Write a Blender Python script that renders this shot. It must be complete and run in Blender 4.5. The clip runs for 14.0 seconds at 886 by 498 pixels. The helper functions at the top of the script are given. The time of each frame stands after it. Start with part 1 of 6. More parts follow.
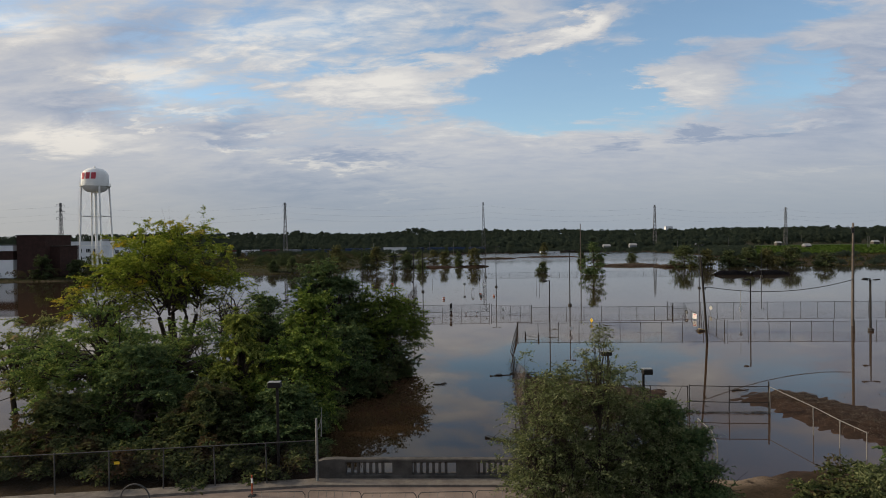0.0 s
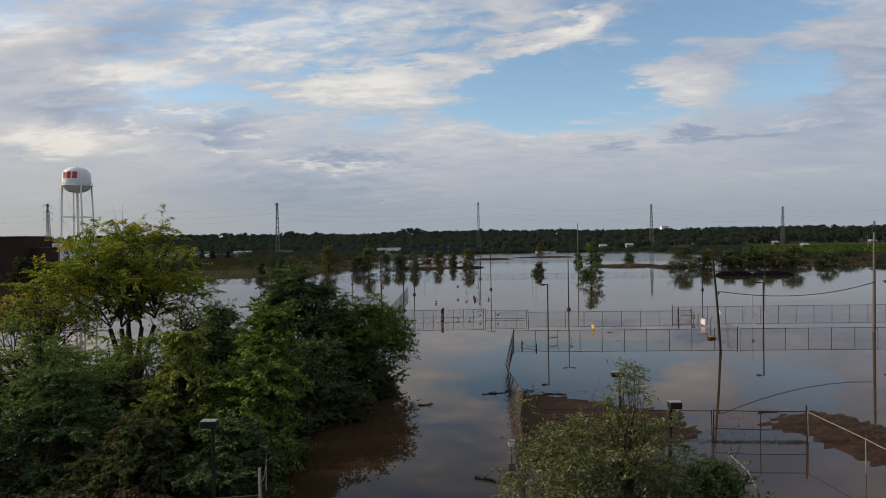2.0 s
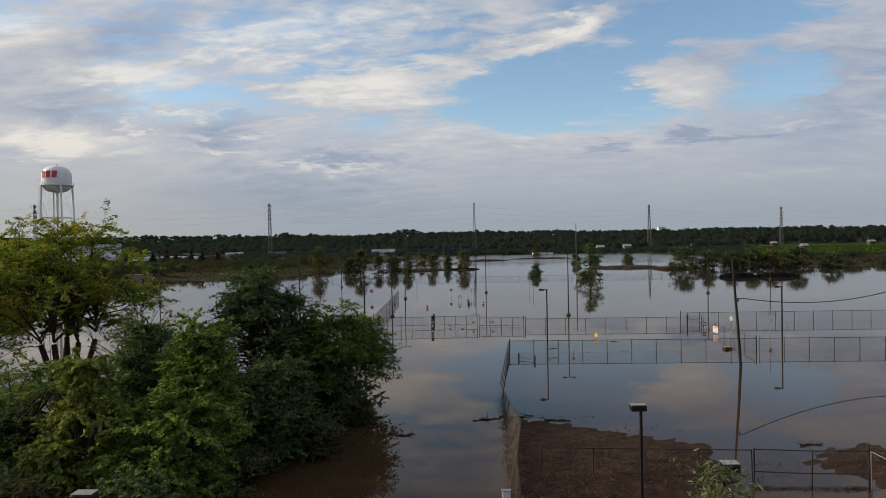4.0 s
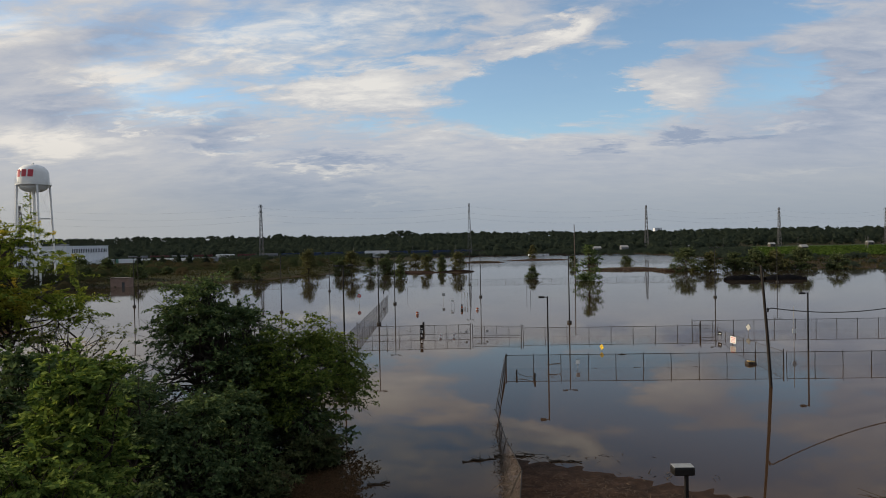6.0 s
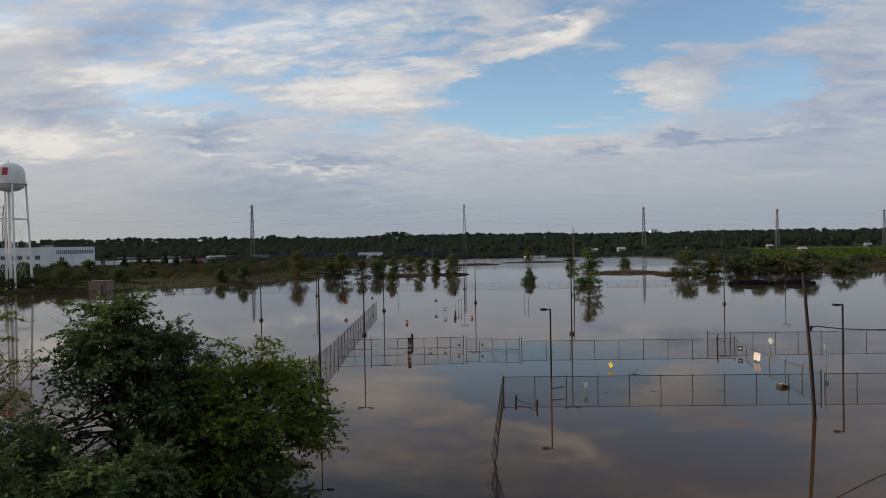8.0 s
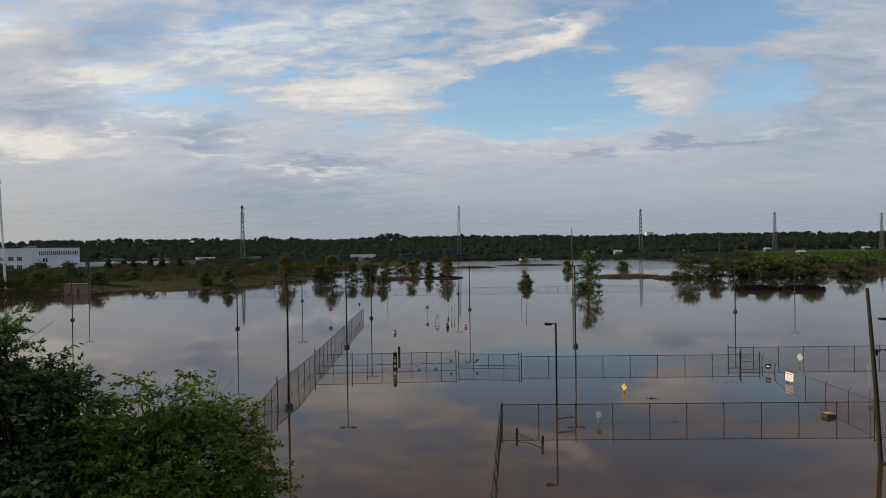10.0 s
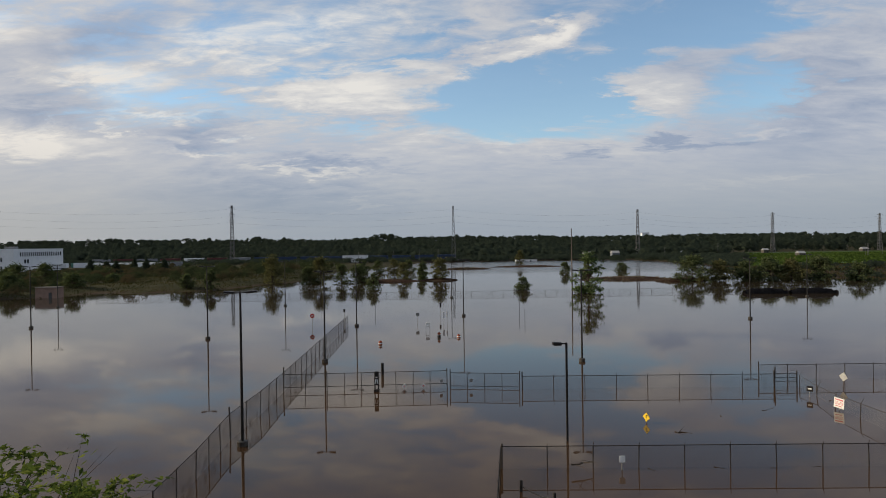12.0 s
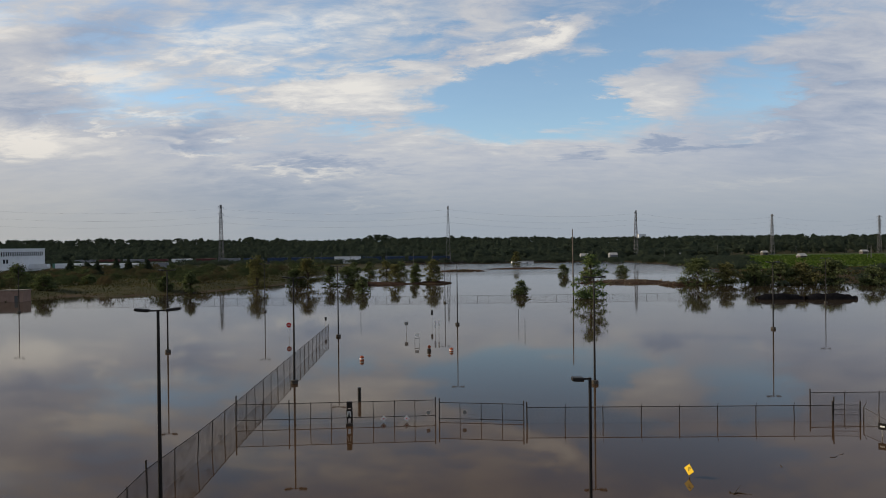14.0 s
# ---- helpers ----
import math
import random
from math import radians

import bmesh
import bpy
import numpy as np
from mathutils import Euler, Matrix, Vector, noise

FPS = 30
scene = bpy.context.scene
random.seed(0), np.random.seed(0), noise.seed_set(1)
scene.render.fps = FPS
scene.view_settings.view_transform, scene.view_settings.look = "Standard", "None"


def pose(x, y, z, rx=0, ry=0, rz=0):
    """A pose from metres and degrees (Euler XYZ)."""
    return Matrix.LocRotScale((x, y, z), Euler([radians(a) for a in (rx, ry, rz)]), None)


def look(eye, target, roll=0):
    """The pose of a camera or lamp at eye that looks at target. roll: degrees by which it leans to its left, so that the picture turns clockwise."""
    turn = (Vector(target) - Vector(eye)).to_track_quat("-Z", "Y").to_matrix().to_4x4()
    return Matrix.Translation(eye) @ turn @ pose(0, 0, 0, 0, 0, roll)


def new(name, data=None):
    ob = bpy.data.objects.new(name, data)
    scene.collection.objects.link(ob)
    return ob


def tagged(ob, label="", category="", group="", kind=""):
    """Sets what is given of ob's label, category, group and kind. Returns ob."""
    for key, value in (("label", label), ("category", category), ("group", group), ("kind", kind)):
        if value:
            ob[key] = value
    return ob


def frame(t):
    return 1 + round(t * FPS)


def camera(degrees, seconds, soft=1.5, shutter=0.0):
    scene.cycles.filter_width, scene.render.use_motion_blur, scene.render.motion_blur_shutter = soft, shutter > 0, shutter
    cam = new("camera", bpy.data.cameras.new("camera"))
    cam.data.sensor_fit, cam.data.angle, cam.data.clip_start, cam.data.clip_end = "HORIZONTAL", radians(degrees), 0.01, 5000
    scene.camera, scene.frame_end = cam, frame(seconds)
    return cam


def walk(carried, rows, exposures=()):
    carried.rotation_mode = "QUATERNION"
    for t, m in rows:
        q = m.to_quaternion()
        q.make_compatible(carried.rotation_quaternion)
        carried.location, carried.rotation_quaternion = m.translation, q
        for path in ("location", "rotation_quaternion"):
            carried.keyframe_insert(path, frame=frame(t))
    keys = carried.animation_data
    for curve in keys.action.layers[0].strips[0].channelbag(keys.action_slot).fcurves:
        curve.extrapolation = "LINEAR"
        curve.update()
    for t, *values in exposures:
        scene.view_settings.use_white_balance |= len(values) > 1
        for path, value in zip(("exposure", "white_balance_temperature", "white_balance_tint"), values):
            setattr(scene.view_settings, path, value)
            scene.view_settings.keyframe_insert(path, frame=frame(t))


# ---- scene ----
cam = camera(69.9, 14.0, soft=0.95)
PATH = [
    (0, (0.362, 3.16, 13.813), (0.291, 5.158, 13.78), -0.8),
    (1, (0.605, 6.679, 13.886), (0.542, 8.678, 13.853), -0.9),
    (3, (1.33, 14.201, 13.827), (1.278, 16.2, 13.796), -1.0),
    (5.5, (2.144, 24.766, 13.807), (2.109, 26.766, 13.781), -1.1),
    (8, (2.819, 35.7, 14.174), (2.802, 37.7, 14.152), -1.0),
    (11, (3.547, 49.36, 14.366), (3.555, 51.36, 14.351), -0.8),
    (12, (3.858, 54.413, 14.468), (3.874, 56.413, 14.453), -0.8),
    (13, (4.135, 59.857, 14.509), (4.159, 61.857, 14.495), -0.6),
    (14, (4.54, 65.658, 14.564), (4.571, 67.658, 14.552), -0.6),
]
walk(cam, [(t, look(eye, target, roll)) for t, eye, target, roll in PATH])

# ---- world and sun ----
SUN_FROM = Vector((-0.92, 0.10, 0.40)).normalized()   # low sun on the left, veiled by cloud


def math_node(nt, op, a, b=None, c=None, clamp=False):
    n = nt.nodes.new("ShaderNodeMath")
    n.operation, n.use_clamp = op, clamp
    for k, v in enumerate((a, b, c)):
        if v is None:
            continue
        if isinstance(v, (int, float)):
            n.inputs[k].default_value = v
        else:
            nt.links.new(v, n.inputs[k])
    return n.outputs[0]


def ramp(nt, fac, stops, interp="LINEAR"):
    n = nt.nodes.new("ShaderNodeValToRGB")
    n.color_ramp.interpolation = interp
    while len(n.color_ramp.elements) < len(stops):
        n.color_ramp.elements.new(0.5)
    for e, (p, c) in zip(n.color_ramp.elements, stops):
        e.position, e.color = p, (*c, 1) if len(c) == 3 else c
    nt.links.new(fac, n.inputs[0])
    return n.outputs[0]


def mix_rgb(nt, fac, a, b, kind="MIX"):
    n = nt.nodes.new("ShaderNodeMixRGB")
    n.blend_type = kind
    for k, v in enumerate((fac, a, b)):
        if isinstance(v, (int, float)):
            n.inputs[k].default_value = v
        elif isinstance(v, tuple):
            n.inputs[k].default_value = (*v, 1)
        else:
            nt.links.new(v, n.inputs[k])
    return n.outputs[0]


def noise_node(nt, vec, scale, detail=4.0, rough=0.55, distort=0.0):
    n = nt.nodes.new("ShaderNodeTexNoise")
    n.inputs["Scale"].default_value, n.inputs["Detail"].default_value = scale, detail
    n.inputs["Roughness"].default_value, n.inputs["Distortion"].default_value = rough, distort
    if vec is not None:
        nt.links.new(vec, n.inputs["Vector"])
    return n.outputs["Fac"]


def smooth(nt, v, lo, hi):
    n = nt.nodes.new("ShaderNodeMapRange")
    n.interpolation_type = "SMOOTHSTEP"
    n.inputs["From Min"].default_value, n.inputs["From Max"].default_value = lo, hi
    nt.links.new(v, n.inputs["Value"])
    return n.outputs["Result"]


def make_world():
    world = bpy.data.worlds.new("sky")
    scene.world = world
    world.use_nodes = True
    nt = world.node_tree
    nt.nodes.clear()
    out = nt.nodes.new("ShaderNodeOutputWorld")
    bg = nt.nodes.new("ShaderNodeBackground")
    nt.links.new(bg.outputs[0], out.inputs[0])
    sky = nt.nodes.new("ShaderNodeTexSky")
    sky.sky_type, sky.sun_disc = "NISHITA", False
    sky.sun_elevation = math.asin(SUN_FROM.z)
    sky.sun_rotation = math.atan2(SUN_FROM.x, SUN_FROM.y)
    sky.air_density, sky.dust_density, sky.ozone_density = 1.0, 0.6, 2.0
    tc = nt.nodes.new("ShaderNodeTexCoord")
    sep = nt.nodes.new("ShaderNodeSeparateXYZ")
    nt.links.new(tc.outputs["Generated"], sep.inputs[0])
    dx, dy, dz = sep.outputs
    add = lambda a, b: math_node(nt, "ADD", a, b)
    sub = lambda a, b: math_node(nt, "SUBTRACT", a, b)
    mul = lambda a, b: math_node(nt, "MULTIPLY", a, b)
    up = math_node(nt, "MAXIMUM", dz, 0.0)
    # a cloud deck seen in perspective
    below = add(up, 0.20)
    comb = nt.nodes.new("ShaderNodeCombineXYZ")
    nt.links.new(math_node(nt, "DIVIDE", dx, below), comb.inputs[0])
    nt.links.new(math_node(nt, "DIVIDE", dy, below), comb.inputs[1])
    deck = comb.outputs[0]

    def moved(vec, rz, scl, loc):
        m = nt.nodes.new("ShaderNodeMapping")
        m.inputs["Rotation"].default_value = (0, 0, radians(rz))
        m.inputs["Scale"].default_value = scl
        m.inputs["Location"].default_value = loc
        nt.links.new(vec, m.inputs[0])
        return m.outputs[0]

    big = noise_node(nt, moved(deck, 20, (0.9, 1.3, 1), (3.1, 1.7, 0)), 1.0, 7, 0.55, 0.3)
    wisps = noise_node(nt, moved(deck, 12, (1.7, 4.2, 1), (7.3, 0.4, 2)), 1.0, 8, 0.60, 0.5)
    fine = noise_node(nt, moved(deck, 10, (6.0, 12.0, 1), (1.3, 5.4, 1)), 1.0, 7, 0.62, 0.4)
    ragged = noise_node(nt, moved(deck, 15, (3.4, 5.2, 1), (4.3, 8.4, 5)), 1.0, 7, 0.62, 0.4)
    ragged2 = noise_node(nt, moved(deck, 40, (3.0, 4.4, 1), (9.3, 2.4, 7)), 1.0, 7, 0.62, 0.4)
    front = math_node(nt, "MAXIMUM", dy, 0.05)
    warp = add(mul(sub(ragged, 0.5), 0.26), mul(sub(fine, 0.5), 0.12))
    warp2 = add(mul(sub(ragged2, 0.5), 0.10), mul(sub(fine, 0.5), 0.03))
    flat = nt.nodes.new("ShaderNodeCombineXYZ")
    nt.links.new(add(math_node(nt, "DIVIDE", dx, front), warp), flat.inputs[0])
    nt.links.new(add(math_node(nt, "DIVIDE", dz, front), warp2), flat.inputs[1])
    ahead = math_node(nt, "GREATER_THAN", dy, 0.05)

    def summed(rows):
        """Ragged ovals in the sky ahead, strongest in their middle: direction (u, v), half sizes, tilt and strength."""
        total = 0.0
        for u0, v0, ru, rv, tilt, k in rows:
            m = nt.nodes.new("ShaderNodeMapping")
            m.vector_type = "TEXTURE"
            m.inputs["Location"].default_value = (u0, v0, 0)
            m.inputs["Rotation"].default_value = (0, 0, radians(tilt))
            m.inputs["Scale"].default_value = (ru, rv, 1)
            nt.links.new(flat.outputs[0], m.inputs[0])
            g = nt.nodes.new("ShaderNodeTexGradient")
            g.gradient_type = "SPHERICAL"
            nt.links.new(m.outputs[0], g.inputs[0])
            total = math_node(nt, "MULTIPLY_ADD", g.outputs["Fac"], k, total)
        return mul(total, ahead)

    calm = add(mul(smooth(nt, dz, 0.05, 0.22), 0.65), 0.35)      # the veil near the skyline is smoother

    def mottled(base, a, b, c):
        """The cloud noises, weighed, round a mean."""
        return add(mul(add(add(mul(sub(big, 0.5), a), mul(sub(wisps, 0.5), b)), mul(sub(fine, 0.5), c)), calm), base)

    # how much of the blue is covered
    gaps = summed((
        (0.130, 0.227, 0.178, 0.076, 4, -1.15), (0.255, 0.189, 0.152, 0.039, 0, -0.55), (0.291, 0.287, 0.134, 0.053, 30, -0.50), (0.415, 0.339, 0.178, 0.052, 4, -0.95),
        (0.032, 0.192, 0.134, 0.023, 0, -0.20), (-0.226, 0.274, 0.107, 0.016, 4, -0.40), (-0.351, 0.242, 0.058, 0.027, 0, -0.35), (-0.075, 0.285, 0.116, 0.011, 4, -0.45),
        (-0.004, 0.336, 0.098, 0.018, 18, -0.45), (0.513, 0.235, 0.134, 0.067, 25, -0.55), (-0.111, 0.186, 0.080, 0.016, 0, -0.30), (0.585, 0.341, 0.107, 0.036, 10, -0.35),
    ))
    banks = summed((
        (0.121, 0.307, 0.160, 0.023, 17, 0.95), (0.193, 0.342, 0.067, 0.020, 22, 0.60), (-0.119, 0.242, 0.169, 0.055, 0, 0.75), (0.362, 0.237, 0.111, 0.045, 0, 0.60),
        (0.398, 0.281, 0.098, 0.030, 0, 0.25), (0.683, 0.250, 0.143, 0.205, 20, 0.50), (0.193, 0.264, 0.053, 0.021, -10, 0.38), (0.103, 0.208, 0.040, 0.014, 0, 0.45),
        (0.291, 0.314, 0.058, 0.025, 25, 0.45), (0.166, 0.211, 0.036, 0.011, 0, 0.30), (0.068, 0.357, 0.125, 0.023, 14, 0.30), (-0.699, 0.261, 0.232, 0.098, 0, 0.55),
    ))
    dens = add(add(mottled(0.62, 0.45, 0.80, 1.0), gaps), banks)
    dens = add(dens, mul(smooth(nt, dz, 0.21, 0.12), 0.35))
    cover = add(mul(smooth(nt, dens, 0.22, 0.86), 0.93), 0.05)
    # how bright the cloud is
    bright = summed((
        (-0.520, 0.267, 0.160, 0.036, -12, 0.38), (-0.200, 0.338, 0.258, 0.062, 8, 0.36), (-0.128, 0.248, 0.187, 0.055, 4, 0.36), (0.139, 0.311, 0.143, 0.025, 18, 0.35),
        (0.193, 0.342, 0.058, 0.020, 22, 0.30), (-0.636, 0.166, 0.152, 0.032, -4, 0.46), (-0.681, 0.332, 0.116, 0.027, 0, 0.20), (-0.717, 0.368, 0.107, 0.022, 0, 0.35), (-0.324, 0.336, 0.196, 0.049, 10, 0.22),
        (-0.440, 0.212, 0.134, 0.009, -3, 0.26), (-0.498, 0.187, 0.043, 0.012, -30, 0.30), (-0.360, 0.153, 0.107, 0.012, -5, 0.32), (-0.200, 0.120, 0.143, 0.012, -7, 0.36),
        (0.371, 0.228, 0.125, 0.043, 0, 0.28), (0.112, 0.167, 0.250, 0.023, 0, 0.14),
    ))
    soft_lights = summed((
        (0.522, 0.170, 0.085, 0.012, 5, 0.32), (-0.124, 0.061, 0.034, 0.008, 12, 0.38), (0.540, 0.101, 0.160, 0.009, 4, 0.22), (-0.601, 0.077, 0.178, 0.018, 0, 0.12),
        (-0.021, 0.091, 0.267, 0.018, 2, 0.10),
    ))
    shade = summed((
        (-0.529, 0.334, 0.196, 0.046, 10, -0.52), (-0.387, 0.180, 0.125, 0.034, 0, -0.50), (-0.182, 0.133, 0.143, 0.018, -5, -0.45), (-0.627, 0.215, 0.152, 0.037, -10, -0.32),
        (-0.271, 0.076, 0.267, 0.049, -3, -0.45), (0.384, 0.154, 0.053, 0.013, 4, -0.62), (0.228, 0.139, 0.058, 0.010, 6, -0.42), (0.460, 0.155, 0.049, 0.009, 4, -0.32),
        (0.157, 0.113, 0.321, 0.036, 0, -0.10), (0.567, 0.243, 0.285, 0.169, 0, -0.46), (-0.396, 0.319, 0.134, 0.018, 14, -0.20),
    ))
    tone = add(add(add(mottled(0.49, 0.45, 0.70, 0.85), mul(bright, 1.4)), soft_lights), shade)
    cloud = ramp(nt, tone, [(0.05, (0.307, 0.365, 0.48)), (0.35, (0.440, 0.475, 0.552)), (0.62, (0.560, 0.570, 0.597)), (0.92, (0.79, 0.765, 0.725))])
    # haze towards the skyline, warmer on the sun's side
    side = smooth(nt, dx, -0.10, -0.72)
    veil = mix_rgb(nt, side, (0.278, 0.326, 0.386), (0.407, 0.405, 0.395))
    cloud = mix_rgb(nt, side, cloud, mix_rgb(nt, 1.0, cloud, (1.03, 1.0, 0.97), "MULTIPLY"))
    cloud = mix_rgb(nt, mul(smooth(nt, dz, 0.16, 0.01), 0.8), cloud, veil)
    blue = mix_rgb(nt, 1.0, sky.outputs[0], (0.154, 0.161, 0.157), "MULTIPLY")
    col = mix_rgb(nt, cover, blue, cloud)
    nt.links.new(col, bg.inputs["Color"])
    bg.inputs["Strength"].default_value = 1.0


make_world()
sun_data = bpy.data.lights.new("sun", "SUN")
sun_data.energy, sun_data.angle, sun_data.color = 4.6, radians(9.0), (1.0, 0.84, 0.60)
sun = new("sun", sun_data)
sun.matrix_world = look(SUN_FROM * 50, (0, 0, 0))


# ---- materials ----
def material(name):
    m = bpy.data.materials.new(name)
    m.use_nodes = True
    nt = m.node_tree
    return m, nt, nt.nodes["Principled BSDF"]


def coords(nt, kind="Object"):
    return nt.nodes.new("ShaderNodeTexCoord").outputs[kind]


def bump(nt, bsdf, height, strength, distance):
    b = nt.nodes.new("ShaderNodeBump")
    b.inputs["Strength"].default_value, b.inputs["Distance"].default_value = strength, distance
    nt.links.new(height, b.inputs["Height"])
    nt.links.new(b.outputs[0], bsdf.inputs["Normal"])


def plain(name, a, b, scale=3.0, rough=0.7, metal=0.0, relief=0.15, dist=0.01, fine=40.0, gloss=0.3):
    """A surface with stains and grain between the colours a and b."""
    m, nt, p = material(name)
    v = coords(nt)
    n1 = noise_node(nt, v, scale, 5, 0.6)
    n2 = noise_node(nt, v, fine, 3, 0.6)
    f = math_node(nt, "ADD", math_node(nt, "MULTIPLY", n1, 0.7), math_node(nt, "MULTIPLY", n2, 0.3))
    nt.links.new(ramp(nt, f, [(0.34, a), (0.66, b)]), p.inputs["Base Color"])
    p.inputs["Roughness"].default_value, p.inputs["Metallic"].default_value = rough, metal
    p.inputs["Specular IOR Level"].default_value = gloss
    if relief:
        bump(nt, p, n2, relief, dist)
    return m


def leaf_material(name, stops, patch_colour=None, patch_scale=0.25, patch_at=(0.55, 0.7)):
    m, nt, p = material(name)
    geo = nt.nodes.new("ShaderNodeNewGeometry")
    col = ramp(nt, geo.outputs["Random Per Island"], stops)
    if patch_colour:
        n = noise_node(nt, coords(nt), patch_scale, 3, 0.5)
        col = mix_rgb(nt, smooth(nt, n, *patch_at), col, patch_colour)
    nt.links.new(col, p.inputs["Base Color"])
    p.inputs["Roughness"].default_value = 0.6
    p.inputs["Specular IOR Level"].default_value = 0.0
    tr = nt.nodes.new("ShaderNodeBsdfTranslucent")
    nt.links.new(mix_rgb(nt, 1.0, col, (1.12, 1.16, 0.75), "MULTIPLY"), tr.inputs[0])
    mx = nt.nodes.new("ShaderNodeMixShader")
    mx.inputs[0].default_value = 0.30
    nt.links.new(p.outputs[0], mx.inputs[1])
    nt.links.new(tr.outputs[0], mx.inputs[2])
    nt.links.new(mx.outputs[0], nt.nodes["Material Output"].inputs[0])
    return m


def water_material():
    m, nt, p = material("floodwater")
    v = coords(nt)
    n1 = noise_node(nt, v, 0.03, 4, 0.6)
    sep = nt.nodes.new("ShaderNodeSeparateXYZ")
    nt.links.new(v, sep.inputs[0])
    # stirred-up silt in the shallows beside the mud bank
    wave = math_node(nt, "MULTIPLY", math_node(nt, "SUBTRACT", noise_node(nt, v, 0.16, 3, 0.6), 0.5), 14.0)
    silt = math_node(nt, "MULTIPLY", smooth(nt, math_node(nt, "ADD", sep.outputs[1], wave), 57.0, 42.0), smooth(nt, math_node(nt, "ADD", sep.outputs[0], wave), 8.0, 16.0))
    deep = ramp(nt, n1, [(0.3, (0.038, 0.0215, 0.0115)), (0.7, (0.052, 0.0300, 0.0160))])
    # the brown fades with distance, standing in for glancing reflection over it
    clear = smooth(nt, math_node(nt, "ADD", sep.outputs[1], wave), 95.0, 210.0)
    deep = mix_rgb(nt, clear, deep, (0.028, 0.021, 0.014))
    nt.links.new(mix_rgb(nt, silt, deep, (0.046, 0.029, 0.022)), p.inputs["Base Color"])
    # the open water beyond the lots is ruffled by the wind
    ruffled = smooth(nt, math_node(nt, "ADD", sep.outputs[1], math_node(nt, "MULTIPLY", n1, 60.0)), 370.0, 450.0)
    nt.links.new(math_node(nt, "ADD", math_node(nt, "MULTIPLY", ruffled, 0.16), math_node(nt, "ADD", math_node(nt, "MULTIPLY", smooth(nt, sep.outputs[1], 70.0, 210.0), 0.030), 0.022)), p.inputs["Roughness"])
    p.inputs["Specular IOR Level"].default_value = 0.258
    p.inputs["IOR"].default_value = 1.33
    p.inputs["Specular Tint"].default_value = (1.0, 0.83, 0.665, 1)     # warm tint painted into the reflections, muting the sky's blue
    rip = nt.nodes.new("ShaderNodeMapping")
    rip.inputs["Scale"].default_value = (1, 1, 1)
    nt.links.new(v, rip.inputs[0])
    w1 = noise_node(nt, rip.outputs[0], 0.9, 3, 0.5)
    w2 = noise_node(nt, rip.outputs[0], 0.12, 2, 0.5)
    h = math_node(nt, "ADD", math_node(nt, "MULTIPLY", w1, 0.25), w2)
    bump(nt, p, h, 0.10, 0.02)
    return m


def ground_material():
    m, nt, p = material("ground_cover")
    v = coords(nt)
    at = nt.nodes.new("ShaderNodeAttribute")
    at.attribute_name = "cover"
    sp = nt.nodes.new("ShaderNodeSeparateColor")
    nt.links.new(at.outputs["Color"], sp.inputs[0])
    n1, n2, n3 = noise_node(nt, v, 0.08, 5, 0.6), noise_node(nt, v, 1.3, 6, 0.65), noise_node(nt, v, 9.0, 4, 0.6)
    mud = ramp(nt, math_node(nt, "ADD", math_node(nt, "MULTIPLY", n2, 0.6), math_node(nt, "MULTIPLY", n3, 0.4)),
               [(0.3, (0.012, 0.008, 0.006)), (0.5, (0.032, 0.019, 0.013)), (0.62, (0.058, 0.035, 0.024)), (0.78, (0.13, 0.085, 0.06))])
    meadow = ramp(nt, math_node(nt, "ADD", math_node(nt, "MULTIPLY", n1, 0.6), math_node(nt, "MULTIPLY", n2, 0.4)),
                  [(0.3, (0.013, 0.018, 0.006)), (0.5, (0.026, 0.026, 0.010)), (0.7, (0.050, 0.038, 0.017))])
    lawn = ramp(nt, math_node(nt, "ADD", math_node(nt, "MULTIPLY", n1, 0.5), math_node(nt, "MULTIPLY", n2, 0.5)),
                [(0.3, (0.024, 0.042, 0.009)), (0.7, (0.046, 0.074, 0.017))])
    c = mix_rgb(nt, sp.outputs[0], mud, meadow)
    c = mix_rgb(nt, sp.outputs[1], c, lawn)
    sand = ramp(nt, n3, [(0.3, (0.13, 0.095, 0.065)), (0.7, (0.24, 0.18, 0.125))])
    c = mix_rgb(nt, math_node(nt, "MULTIPLY", sp.outputs[2], smooth(nt, n2, 0.3, 0.5)), c, sand)
    nt.links.new(c, p.inputs["Base Color"])
    p.inputs["Roughness"].default_value = 1.0
    p.inputs["Specular IOR Level"].default_value = 0.08
    bump(nt, p, math_node(nt, "ADD", n2, n3), 0.6, 0.06)
    return m


